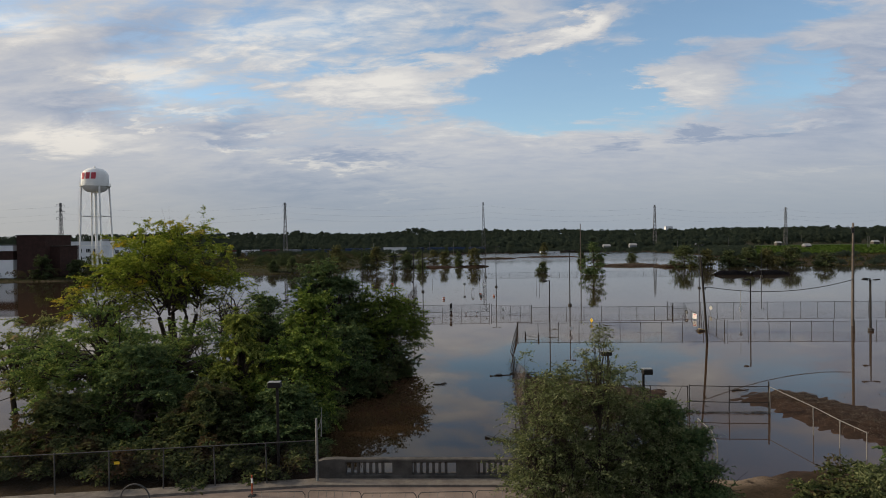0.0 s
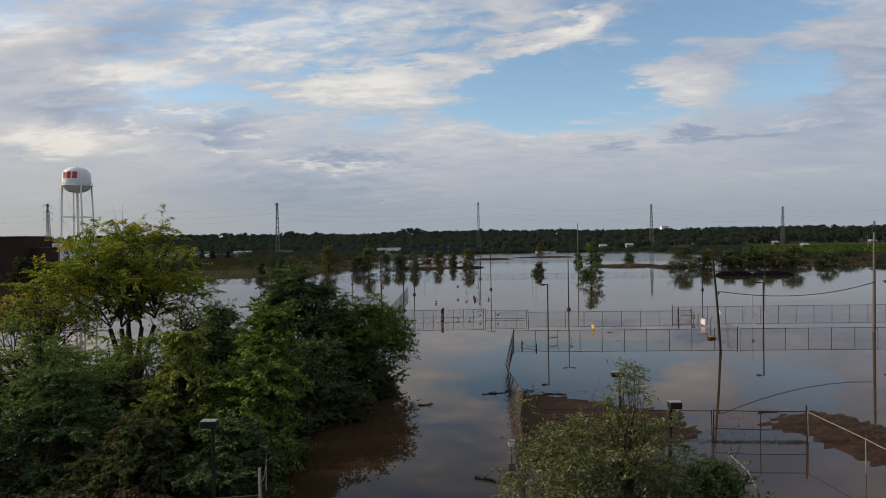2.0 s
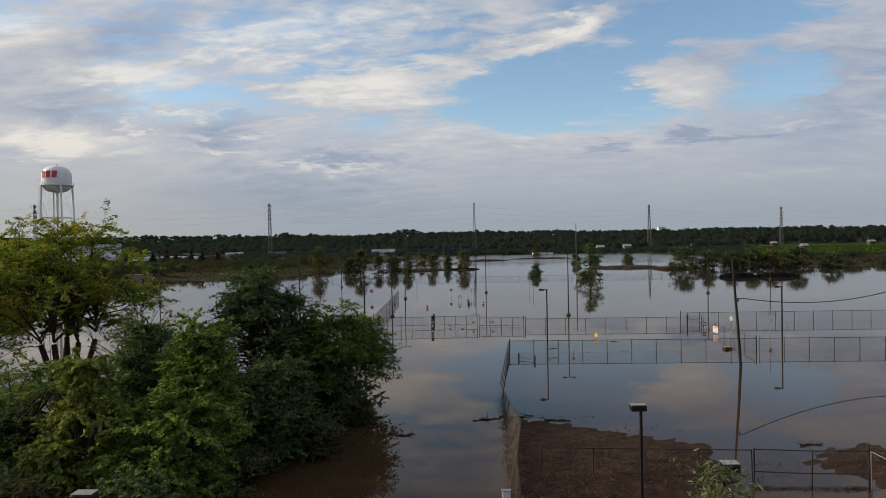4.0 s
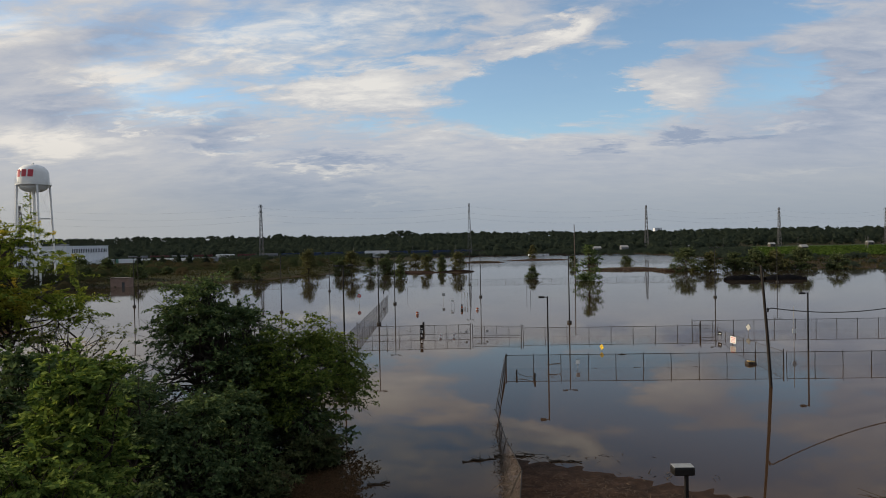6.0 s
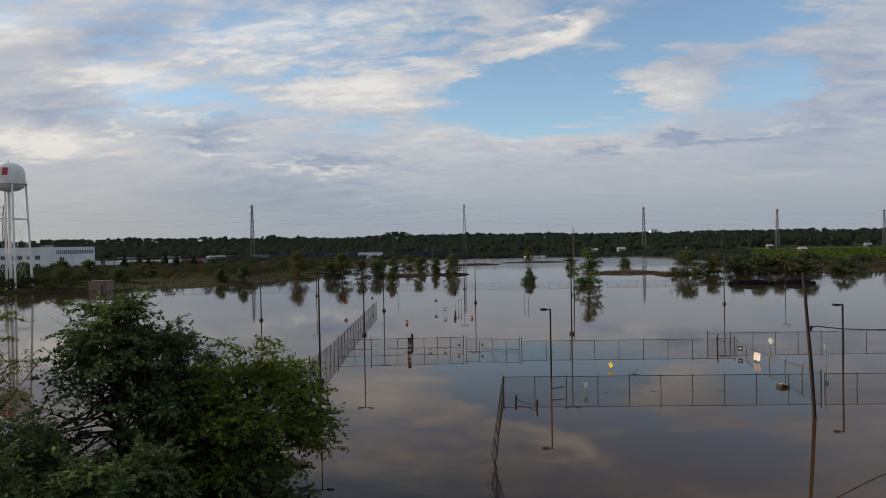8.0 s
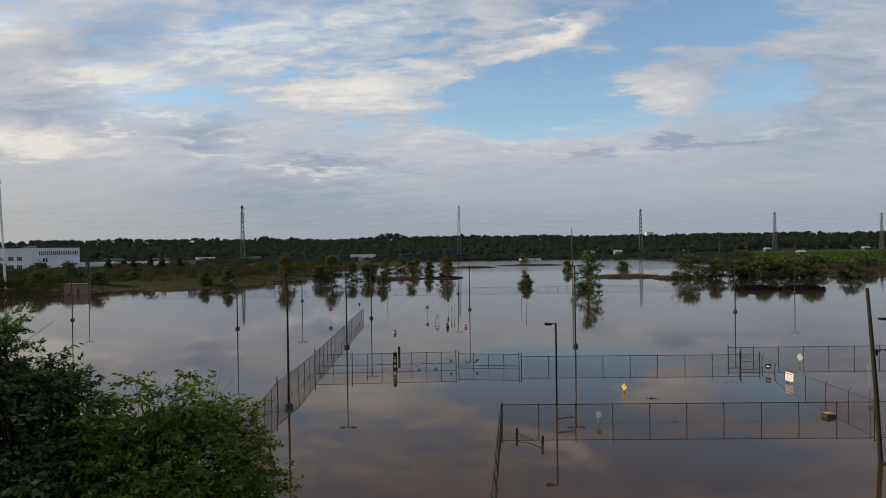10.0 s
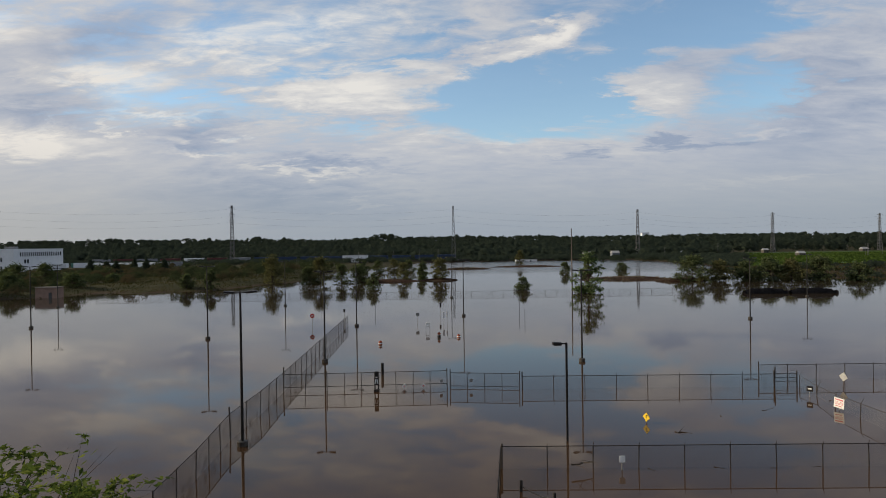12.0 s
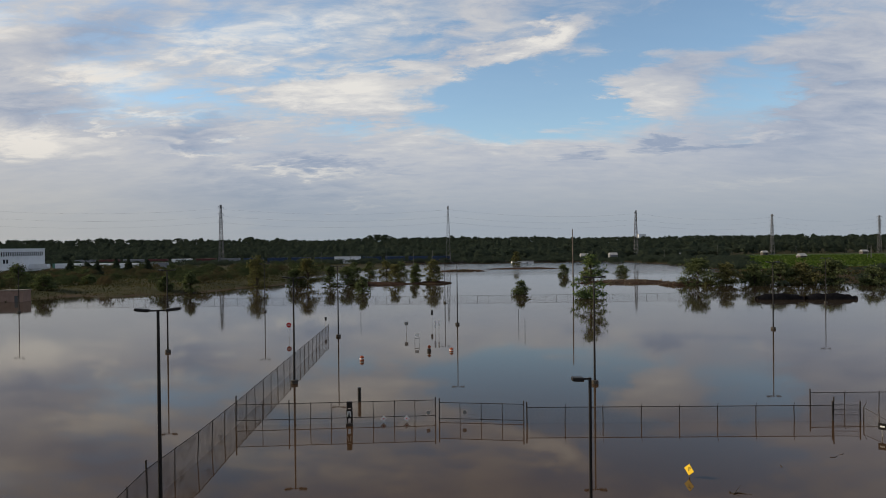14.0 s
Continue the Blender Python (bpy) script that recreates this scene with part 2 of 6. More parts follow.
def mesh_material(name, colour, clog, wire_share=0.10):
    """Woven wire: diagonal wires with gaps between them, and dried silt and litter caught in it."""
    m, nt, p = material(name)
    v = coords(nt)
    sep = nt.nodes.new("ShaderNodeSeparateXYZ")
    nt.links.new(v, sep.inputs[0])
    s = math_node(nt, "ADD", sep.outputs[0], sep.outputs[1])
    wires = []
    for sign in (1, -1):
        d = math_node(nt, "MULTIPLY", math_node(nt, "ADD", s, math_node(nt, "MULTIPLY", sep.outputs[2], sign)), 14.0)
        fr = math_node(nt, "FRACT", d)
        wires.append(math_node(nt, "LESS_THAN", fr, wire_share))
    wire = math_node(nt, "MAXIMUM", *wires)
    lit = smooth(nt, noise_node(nt, v, 1.2, 6, 0.7), 0.75 - clog * 0.5, 0.95 - clog * 0.4)
    lit = math_node(nt, "MULTIPLY", lit, 0.3 + 0.5 * clog)
    fac = math_node(nt, "MAXIMUM", wire, lit)
    nt.links.new(mix_rgb(nt, lit, colour, (0.09, 0.06, 0.04)), p.inputs["Base Color"])
    p.inputs["Roughness"].default_value, p.inputs["Metallic"].default_value = 0.6, 0.0
    tr = nt.nodes.new("ShaderNodeBsdfTransparent")
    mx = nt.nodes.new("ShaderNodeMixShader")
    nt.links.new(fac, mx.inputs[0])
    nt.links.new(tr.outputs[0], mx.inputs[1])
    nt.links.new(p.outputs[0], mx.inputs[2])
    nt.links.new(mx.outputs[0], nt.nodes["Material Output"].inputs[0])
    return m


WATER = water_material()
GROUND = ground_material()
STEEL_DARK = plain("dark_painted_steel", (0.006, 0.0055, 0.005), (0.014, 0.012, 0.011), 4, 0.5, 0.0)
STEEL_RUST = plain("rusty_post", (0.016, 0.013, 0.011), (0.034, 0.028, 0.024), 5, 0.75)
GALV = plain("galvanised_steel", (0.20, 0.20, 0.19), (0.32, 0.32, 0.31), 6, 0.5, 0.4)
WOOD_DARK = plain("dark_tarred_pole", (0.010, 0.008, 0.007), (0.028, 0.022, 0.018), 3, 0.9, 0, 0.4)
STEEL_DULL = plain("dull_steel", (0.035, 0.033, 0.031), (0.075, 0.072, 0.07), 5, 0.7)
STEEL_PALE = plain("weathered_lattice_steel", (0.07, 0.07, 0.072), (0.13, 0.13, 0.135), 2, 0.7)
SIGN_FADED = plain("faded_sign_white", (0.26, 0.255, 0.24), (0.42, 0.41, 0.39), 4, 0.6, 0, 0)
WHITE_RAIL = plain("white_pipe_rail", (0.12, 0.115, 0.108), (0.25, 0.24, 0.225), 5, 0.5)
CONCRETE = plain("concrete", (0.09, 0.075, 0.065), (0.19, 0.165, 0.14), 2.2, 0.9, 0, 0.3)
CONCRETE_OLD = plain("old_concrete", (0.035, 0.031, 0.028), (0.10, 0.09, 0.08), 1.4, 0.95, 0, 0.4)
CONCRETE_WET = plain("wet_concrete", (0.024, 0.021, 0.018), (0.055, 0.048, 0.042), 3, 0.6)
ASPHALT = plain("dusty_asphalt", (0.12, 0.09, 0.075), (0.22, 0.165, 0.135), 0.7, 0.95, 0, 0.4)
WOOD_POLE = plain("weathered_wood_pole", (0.064, 0.052, 0.044), (0.135, 0.112, 0.095), 3, 0.9, 0, 0.4)
BARK = plain("bark", (0.022, 0.016, 0.011), (0.055, 0.042, 0.03), 6, 0.95, 0, 0.6, 0.03)
WHITE_PAINT = plain("white_tank_paint", (0.62, 0.62, 0.60), (0.80, 0.80, 0.78), 0.25, 0.45)
WHITE_WALL = plain("white_wall", (0.55, 0.57, 0.60), (0.72, 0.73, 0.75), 0.15, 0.8)
ROOF_GREY = plain("roof_felt", (0.16, 0.17, 0.18), (0.28, 0.28, 0.29), 0.3, 0.9)
BRICK_WALL = plain("dark_brick", (0.020, 0.010, 0.008), (0.046, 0.020, 0.016), 0.8, 0.9, 0, 0.4, 0.05)
WINDOW_DARK = plain("dark_window_glass", (0.012, 0.016, 0.022), (0.03, 0.036, 0.045), 0.6, 0.12, 0, 0, gloss=0.5)
BLACK_SHEET = plain("black_sheeting", (0.004, 0.004, 0.005), (0.012, 0.012, 0.014), 1.5, 0.95, 0, 0.5, 0.05, 4, 0.0)
CABLE = plain("black_cable", (0.012, 0.012, 0.012), (0.03, 0.03, 0.03), 4, 0.6, 0, 0)
RED = plain("sign_red", (0.35, 0.02, 0.02), (0.50, 0.04, 0.035), 5, 0.5, 0, 0)
RED_FADED = plain("faded_red_paint", (0.42, 0.05, 0.07), (0.55, 0.08, 0.10), 0.8, 0.5, 0, 0)
ORANGE = plain("barrel_orange", (0.20, 0.042, 0.02), (0.34, 0.08, 0.03), 5, 0.5, 0, 0)
YELLOW = plain("sign_yellow", (0.60, 0.38, 0.02), (0.75, 0.50, 0.03), 5, 0.5, 0, 0)
SIGN_WHITE = plain("sign_white", (0.55, 0.55, 0.53), (0.75, 0.75, 0.73), 5, 0.5, 0, 0)
BROWN_PANEL = plain("brown_metal_panel", (0.17, 0.11, 0.085), (0.25, 0.165, 0.13), 0.6, 0.7)
CAR_BLUE = plain("container_blue", (0.010, 0.022, 0.055), (0.018, 0.04, 0.09), 0.4, 0.6)
CAR_RED = plain("container_red", (0.05, 0.012, 0.013), (0.085, 0.022, 0.022), 0.4, 0.6)
CAR_GREY = plain("container_grey", (0.12, 0.13, 0.15), (0.20, 0.21, 0.23), 0.4, 0.6)
CAR_GREEN = plain("container_green", (0.06, 0.16, 0.12), (0.10, 0.24, 0.18), 0.4, 0.6)
DEBRIS = plain("wet_driftwood", (0.02, 0.014, 0.010), (0.06, 0.045, 0.03), 5, 0.8)
MESH_CLEAN = mesh_material("chain_link", (0.055, 0.05, 0.046), 0.12, 0.075)
MESH_FAINT = mesh_material("dull_chain_link", (0.03, 0.028, 0.026), 0.0, 0.045)
MESH_SILT = mesh_material("silted_chain_link", (0.075, 0.055, 0.046), 0.60, 0.19)

LEAF_GREEN = leaf_material("leaves_green", [(0.0, (0.056, 0.094, 0.038)), (0.6, (0.139, 0.192, 0.057)), (1.0, (0.304, 0.337, 0.109))])
LEAF_DARK = leaf_material("leaves_dark", [(0.0, (0.043, 0.070, 0.032)), (0.7, (0.095, 0.133, 0.057)), (1.0, (0.189, 0.224, 0.088))])
LEAF_LIGHT = leaf_material("leaves_light", [(0.0, (0.043, 0.068, 0.018)), (0.6, (0.103, 0.135, 0.029)), (1.0, (0.183, 0.208, 0.049))])
LEAF_BRIGHT = leaf_material("leaves_bright", [(0.0, (0.050, 0.085, 0.023)), (0.6, (0.130, 0.180, 0.041)), (1.0, (0.250, 0.290, 0.070))])
LEAF_VINE = leaf_material("leaves_vine", [(0.0, (0.062, 0.086, 0.021)), (0.6, (0.171, 0.198, 0.046)), (1.0, (0.306, 0.318, 0.083))], (0.079, 0.062, 0.031), 0.5, (0.58, 0.72))
LEAF_WILLOW = leaf_material("leaves_willow", [(0.0, (0.054, 0.068, 0.029)), (0.6, (0.126, 0.144, 0.066)), (1.0, (0.226, 0.236, 0.122))], (0.093, 0.075, 0.040), 0.45, (0.58, 0.75))
LEAF_YELLOW = leaf_material("leaves_turning", [(0.0, (0.077, 0.116, 0.022)), (0.6, (0.200, 0.242, 0.040)), (1.0, (0.358, 0.373, 0.070))],
                            (0.596, 0.431, 0.063), 0.20, (0.54, 0.70))
LEAF_OLIVE = leaf_material("leaves_olive", [(0.0, (0.080, 0.106, 0.042)), (0.6, (0.185, 0.201, 0.072)), (1.0, (0.348, 0.320, 0.125))],
                           (0.325, 0.167, 0.184), 0.4, (0.55, 0.75))
# greyed, low-contrast greens: distance haze is mixed into the leaf colour
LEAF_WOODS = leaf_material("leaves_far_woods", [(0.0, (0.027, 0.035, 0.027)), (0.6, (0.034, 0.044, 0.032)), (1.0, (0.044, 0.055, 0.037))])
# darker, browner leaves: the trees' shade at their feet is in the colour
LEAF_SHADED = leaf_material("shade_darkened_leaves", [(0.0, (0.037, 0.052, 0.024)), (0.6, (0.074, 0.089, 0.038)), (1.0, (0.137, 0.142, 0.062))], (0.072, 0.049, 0.030), 0.5, (0.5, 0.65))
DRY_GRASS = leaf_material("dry_grass", [(0.0, (0.060, 0.050, 0.042)), (0.6, (0.102, 0.084, 0.070)), (1.0, (0.156, 0.126, 0.103))])
LEAF_RUST = leaf_material("rusty_olive_leaves", [(0.0, (0.066, 0.068, 0.032)), (0.6, (0.112, 0.110, 0.050)), (1.0, (0.168, 0.155, 0.074))])
LEAF_SCRUB = leaf_material("scrub_leaves", [(0.0, (0.023, 0.031, 0.016)), (0.6, (0.036, 0.047, 0.021)), (1.0, (0.055, 0.062, 0.029))], (0.060, 0.047, 0.026), 0.06, (0.5, 0.65))
LEAF_FLOOD = leaf_material("leaves_flooded_tree", [(0.0, (0.044, 0.056, 0.030)), (0.6, (0.084, 0.104, 0.050)), (1.0, (0.130, 0.148, 0.074))],
                           (0.113, 0.081, 0.024), 0.15, (0.58, 0.75))


# ---- mesh helpers ----
def to_mesh(name, bm, mat):
    me = bpy.data.meshes.new(name)
    bm.to_mesh(me)
    bm.free()
    me.materials.append(mat)
    return me


def part(name, bm, mat, parent=None, label="", smooth_faces=False):
    me = bm if isinstance(bm, bpy.types.Mesh) else to_mesh(name, bm, mat)
    if smooth_faces:
        me.polygons.foreach_set("use_smooth", [True] * len(me.polygons))
    ob = new(name, me)
    ob.parent = parent
    if label:
        tagged(ob, label)
    return ob


def empty(name, m, label, category, group="", kind=""):
    ob = new(name)
    ob.matrix_world = m
    return tagged(ob, label, category, group, kind)


def box(bm, sx, sy, sz, m=Matrix(), bevel=0.0):
    r = bmesh.ops.create_cube(bm, size=1.0, matrix=m @ Matrix.Diagonal((sx, sy, sz, 1)))
    if bevel:
        edges = list({e for v in r["verts"] for e in v.link_edges})
        bmesh.ops.bevel(bm, geom=edges, offset=bevel, segments=1, affect="EDGES")
    return bm


def boxed(sx, sy, sz, m=Matrix(), bevel=0.0):
    return box(bmesh.new(), sx, sy, sz, m, bevel)


def tube(bm, a, b, r1, r2=None, seg=8):
    a, b = Vector(a), Vector(b)
    d = b - a
    m = Matrix.Translation((a + b) / 2) @ d.to_track_quat("Z", "Y").to_matrix().to_4x4()
    bmesh.ops.create_cone(bm, cap_ends=True, segments=seg, radius1=r1, radius2=r1 if r2 is None else r2, depth=d.length, matrix=m)
    return bm


def tubed(a, b, r1, r2=None, seg=8):
    return tube(bmesh.new(), a, b, r1, r2, seg)


def raw_mesh(name, verts, faces_n, index, mat):
    """A mesh from numpy arrays: verts (n, 3) and faces of faces_n corners each."""
    me = bpy.data.meshes.new(name)
    me.vertices.add(len(verts))
    me.vertices.foreach_set("co", np.asarray(verts, np.float32).ravel())
    index = np.asarray(index, np.int32)
    me.loops.add(index.size)
    me.loops.foreach_set("vertex_index", index.ravel())
    me.polygons.add(len(index))
    me.polygons.foreach_set("loop_start", np.arange(0, index.size, faces_n, dtype=np.int32))
    me.polygons.foreach_set("loop_total", np.full(len(index), faces_n, np.int32))
    me.update(calc_edges=True)
    me.materials.append(mat)
    return me


# ---- ground and water ----
def polygon_distance(px, py, poly):
    """Signed distance to a polygon, positive inside."""
    inside = np.zeros(px.shape, bool)
    best = np.full(px.shape, 1e9)
    for (x1, y1), (x2, y2) in zip(poly, poly[1:] + poly[:1]):
        ex, ey = x2 - x1, y2 - y1
        t = np.clip(((px - x1) * ex + (py - y1) * ey) / (ex * ex + ey * ey), 0, 1)
        best = np.minimum(best, np.hypot(px - x1 - t * ex, py - y1 - t * ey))
        if y1 != y2:
            inside ^= ((y1 > py) != (y2 > py)) & (px < (x2 - x1) * (py - y1) / (y2 - y1) + x1)
    return np.where(inside, best, -best)


BANK_LEFT = [(-900, 224), (-150, 229), (-127, 240), (-113, 247), (-107, 262), (-92, 257), (-71, 269), (-62, 290), (-52, 315), (-60, 360), (-40, 430), (-20, 505), (-900, 505)]
BANK_FAR = [(-900, 500), (-20, 500), (-8, 566), (100, 572), (150, 562), (163, 490), (160, 420), (158, 380), (2900, 380), (2900, 3900), (-2900, 3900), (-2900, 500)]
BANK_RIGHT = [(124, 305), (136, 292), (156, 284), (260, 272), (2900, 258), (2900, 390), (150, 390), (134, 335)]
BANK_NEAR = [(-900, -400), (900, -400), (900, 20), (60, 36), (30, 40), (20, 40.5), (15.5, 39.2), (9, 40), (4.6, 43), (4.2, 38.0), (-8.2, 38.0), (-9, 44), (-14, 52), (-24, 50), (-28, 42), (-60, 38), (-900, 30)]
MUD_BANK = [(5.8, 66.5), (10, 65), (15.0, 62), (18.3, 60.2), (17.4, 57.5), (17.6, 55.6), (16.6, 53.6), (14, 52.0), (10, 50), (5, 48), (4.9, 58)]
MUD_RIGHT = [(22.3, 56.4), (24.5, 58.4), (28, 60.0), (30, 58.7), (30.7, 56.2), (32.6, 53.6), (36, 49), (40, 43), (34, 40), (29, 42.4), (27, 45.4), (25.7, 47.6), (25.0, 50.3), (24.7, 52.3), (24.3, 54.4)]
ISLETS = [(77, 300, 16, 7), (-17, 306, 12, 4), (5, 308, 7, 3), (92, 284, 10, 3), (20, 415, 14, 3), (60, 440, 20, 4)]


def ground_height(px, py):
    wob = 1.6 * np.sin(px * 0.31 + 0.7 * np.sin(py * 0.23)) + 1.1 * np.sin(py * 0.47 + px * 0.11)
    far = np.clip((np.abs(py - 60) - 40) / 60, 0.15, 1.0)
    h = np.full(px.shape, -0.9)
    cover = np.zeros((*px.shape, 2))
    for poly, slope, top, meadow, lawn in ((BANK_LEFT, 0.10, 1.6, 1.0, 0.0), (BANK_FAR, 0.06, 1.5, 0.85, 0.0), (BANK_RIGHT, 0.07, 3.0, 0.35, 0.0),
                                           (BANK_NEAR, 0.30, 0.42, 0.3, 0.0), (MUD_BANK, 0.13, 0.5, 0.0, 0.0), (MUD_RIGHT, 0.13, 0.45, 0.0, 0.0)):
        d = polygon_distance(px, py, poly) + wob * far * 0.8
        hh = np.clip(d * slope, -0.9, top)
        new_top = hh > h
        h = np.maximum(h, hh)
        on = np.clip(d * 0.4, 0, 1)
        cover[..., 0] = np.where(new_top, meadow * on, cover[..., 0])
        cover[..., 1] = np.where(new_top, lawn * on, cover[..., 1])
    field = (px - 4.5 > 0.49 * (py - 65)) & (py > 392) & (py < 720)
    cover[..., 1] = np.where(field, 1.0, cover[..., 1])
    for x, y, rx, ry in ISLETS:
        d = 1 - np.hypot((px - x) / rx, (py - y) / ry) + 0.12 * wob
        h = np.maximum(h, np.clip(d * 0.6, -0.9, 0.4))
        cover[..., 0] = np.where(d > 0, 0.5, cover[..., 0])
    rough = 0.06 * np.sin(px * 2.1 + py * 1.3) * np.sin(py * 2.7 - px * 0.9) + 0.05 * np.sin(px * 5.3) * np.sin(py * 4.7 + px)
    h = h + np.where(h > -0.2, rough, 0)
    return h, cover


def axis(lo, hi, a, b, fine, coarse, grow):
    """Grid lines: fine steps between a and b, widening beyond."""
    mid = list(np.arange(a, b + 1e-6, fine))
    step, x, up = coarse, b, []
    while x < hi:
        x += step
        step *= grow
        up.append(min(x, hi))
    step, x, down = coarse, a, []
    while x > lo:
        x -= step
        step *= grow
        down.append(max(x, lo))
    return np.array(down[::-1] + mid + up)


xs = axis(-3000, 3000, -42, 48, 0.6, 1.4, 1.05)
ys = axis(-450, 4400, 28, 70, 0.6, 1.4, 1.03)
gx, gy = np.meshgrid(xs, ys)
gz, gcover = ground_height(gx, gy)
nx, ny = len(xs), len(ys)
quad = (np.arange(ny - 1)[:, None] * nx + np.arange(nx - 1)[None, :]).ravel()
ground_mesh = raw_mesh("ground", np.stack([gx, gy, gz], -1).reshape(-1, 3), 4, np.stack([quad, quad + 1, quad + nx + 1, quad + nx], -1), GROUND)
attr = ground_mesh.color_attributes.new("cover", "FLOAT_COLOR", "POINT")
rgba = np.ones((nx * ny, 4), np.float32)
rgba[:, :2] = gcover.reshape(-1, 2)
rgba[:, 2] = np.clip(2.2 - 2.2 * np.hypot((gx - 13.5) / 4.5, (gy - 39) / 2.4), 0, 1).ravel()   # dry sand washed over the verge
attr.data.foreach_set("color", rgba.ravel())
ground_mesh.polygons.foreach_set("use_smooth", [True] * len(ground_mesh.polygons))
ground = tagged(new("ground", ground_mesh), "muddy banks, meadow and drowned parking lot", "ground", kind="structure")

bm = bmesh.new()
bmesh.ops.create_grid(bm, x_segments=8, y_segments=8, size=1.0, matrix=pose(0, 1975, 0) @ Matrix.Diagonal((2990, 2400, 1, 1)))
water = tagged(part("water", bm, WATER), "still brown floodwater mirroring the cloudy sky", "water", kind="structure")


def islet(x, y, rx, ry, seed):
    """A low brown mud islet that just clears the water."""
    r = np.random.default_rng(seed)
    n, m = 48, 7
    ph = r.uniform(0, 6.28, 4)
    verts = [(x, y, 0.8)]
    for j in range(1, m + 1):
        for k in range(n):
            a = 2 * math.pi * k / n
            w = 1 + 0.16 * math.sin(3 * a + ph[0]) + 0.12 * math.sin(5 * a + ph[1]) + 0.08 * math.sin(11 * a + ph[2])
            q = j / m * w
            verts.append((x + rx * q * math.cos(a), y + ry * q * math.sin(a), 0.95 * (1 - (j / m) ** 2) ** 0.7 - 0.08 + 0.08 * r.normal() * (j < m)))
    bm = bmesh.new()
    vs = [bm.verts.new(v) for v in verts]
    for k in range(n):
        k2 = (k + 1) % n
        bm.faces.new((vs[0], vs[1 + k], vs[1 + k2]))
        for j in range(m - 1):
            o, o2 = 1 + j * n, 1 + (j + 1) * n
            bm.faces.new((vs[o + k], vs[o2 + k], vs[o2 + k2], vs[o + k2]))
    tagged(part("islet", bm, GROUND, None, "", True), "low brown mud islet in the flood", "islet", "mud islets")


for k, (x, y, rx, ry) in enumerate(ISLETS):
    islet(x, y, rx, ry, 300 + k)


def at_ground(x, y):
    return float(ground_height(np.array([[float(x)]]), np.array([[float(y)]]))[0][0, 0])


# ---- trees ----
def sweep(points, radii, seg=6):
    """Vertices and quads of a tube along points."""
    pts = [Vector(p) for p in points]
    verts, faces = [], []
    for i, p in enumerate(pts):
        d = (pts[min(i + 1, len(pts) - 1)] - pts[max(i - 1, 0)]).normalized()
        a = d.orthogonal().normalized()
        b = d.cross(a)
        for k in range(seg):
            t = 2 * math.pi * k / seg
            verts.append(p + (a * math.cos(t) + b * math.sin(t)) * radii[i])
    for i in range(len(pts) - 1):
        for k in range(seg):
            k2 = (k + 1) % seg
            faces.append((i * seg + k, i * seg + k2, (i + 1) * seg + k2, (i + 1) * seg + k))
    return verts, faces


def leaf_quads(rng, centres, radii, count, length, width, droop=0.3, flat=0.6):
    """Small leaves, thrown thickest on the outer shells of round clumps."""
    w = radii ** 2
    pick = rng.choice(len(centres), count, p=w / w.sum())
    d = rng.normal(size=(count, 3))
    d /= np.linalg.norm(d, axis=1, keepdims=True)
    d[:, 2] = np.where(d[:, 2] < -0.35, -d[:, 2], d[:, 2])
    r = radii[pick] * rng.uniform(0.25, 1.0, count) ** 0.5 * (1 + 0.18 * rng.normal(size=count))
    p = centres[pick] + d * r[:, None] * np.array([1.0, 1.0, 0.72])
    t = rng.normal(size=(count, 3)) + d * 0.8
    t[:, 2] = t[:, 2] * 0.5 - droop
    t /= np.linalg.norm(t, axis=1, keepdims=True)
    n = rng.normal(size=(count, 3)) * (1 - flat) + np.array([0, 0, 1.0]) * flat + d * 0.4
    s = np.cross(t, n)
    s /= np.linalg.norm(s, axis=1, keepdims=True) + 1e-9
    ln = length * rng.uniform(0.6, 1.35, count)[:, None]
    wd = width * rng.uniform(0.6, 1.35, count)[:, None]
    mid = p + t * ln * 0.1
    v = np.stack([p - t * ln * 0.5, mid + s * wd * 0.5, p + t * ln * 0.5, mid - s * wd * 0.5], 1)
    return v.reshape(-1, 3)


def clump_blades(rng, centres, radii, count, length, width, squash=0.8):
    """Leaf sprays laid like scales on the skin of round clumps, for crowns seen from far off."""
    w = radii ** 2
    pick = rng.choice(len(centres), count, p=w / w.sum())
    d = rng.normal(size=(count, 3))
    d /= np.linalg.norm(d, axis=1, keepdims=True)
    d[:, 2] = np.where(d[:, 2] < -0.3, -d[:, 2], d[:, 2])
    p = centres[pick] + d * (radii[pick] * rng.uniform(0.82, 1.12, count))[:, None] * np.array([1.0, 1.0, squash])
    # blades lean up and towards the viewer, evening their shading as haze would
    n = d * 0.30 + np.array([0.0, -0.65, 0.55]) + rng.normal(size=(count, 3)) * 0.15
    t = np.cross(n, rng.normal(size=(count, 3)))
    t /= np.linalg.norm(t, axis=1, keepdims=True) + 1e-9
    s = np.cross(n, t)
    s /= np.linalg.norm(s, axis=1, keepdims=True) + 1e-9
    ln, wd = length * rng.uniform(0.6, 1.35, count)[:, None], width * rng.uniform(0.6, 1.35, count)[:, None]
    return np.stack([p - t * ln * 0.5, p + s * wd * 0.7, p + t * ln * 0.5], 1).reshape(-1, 3)


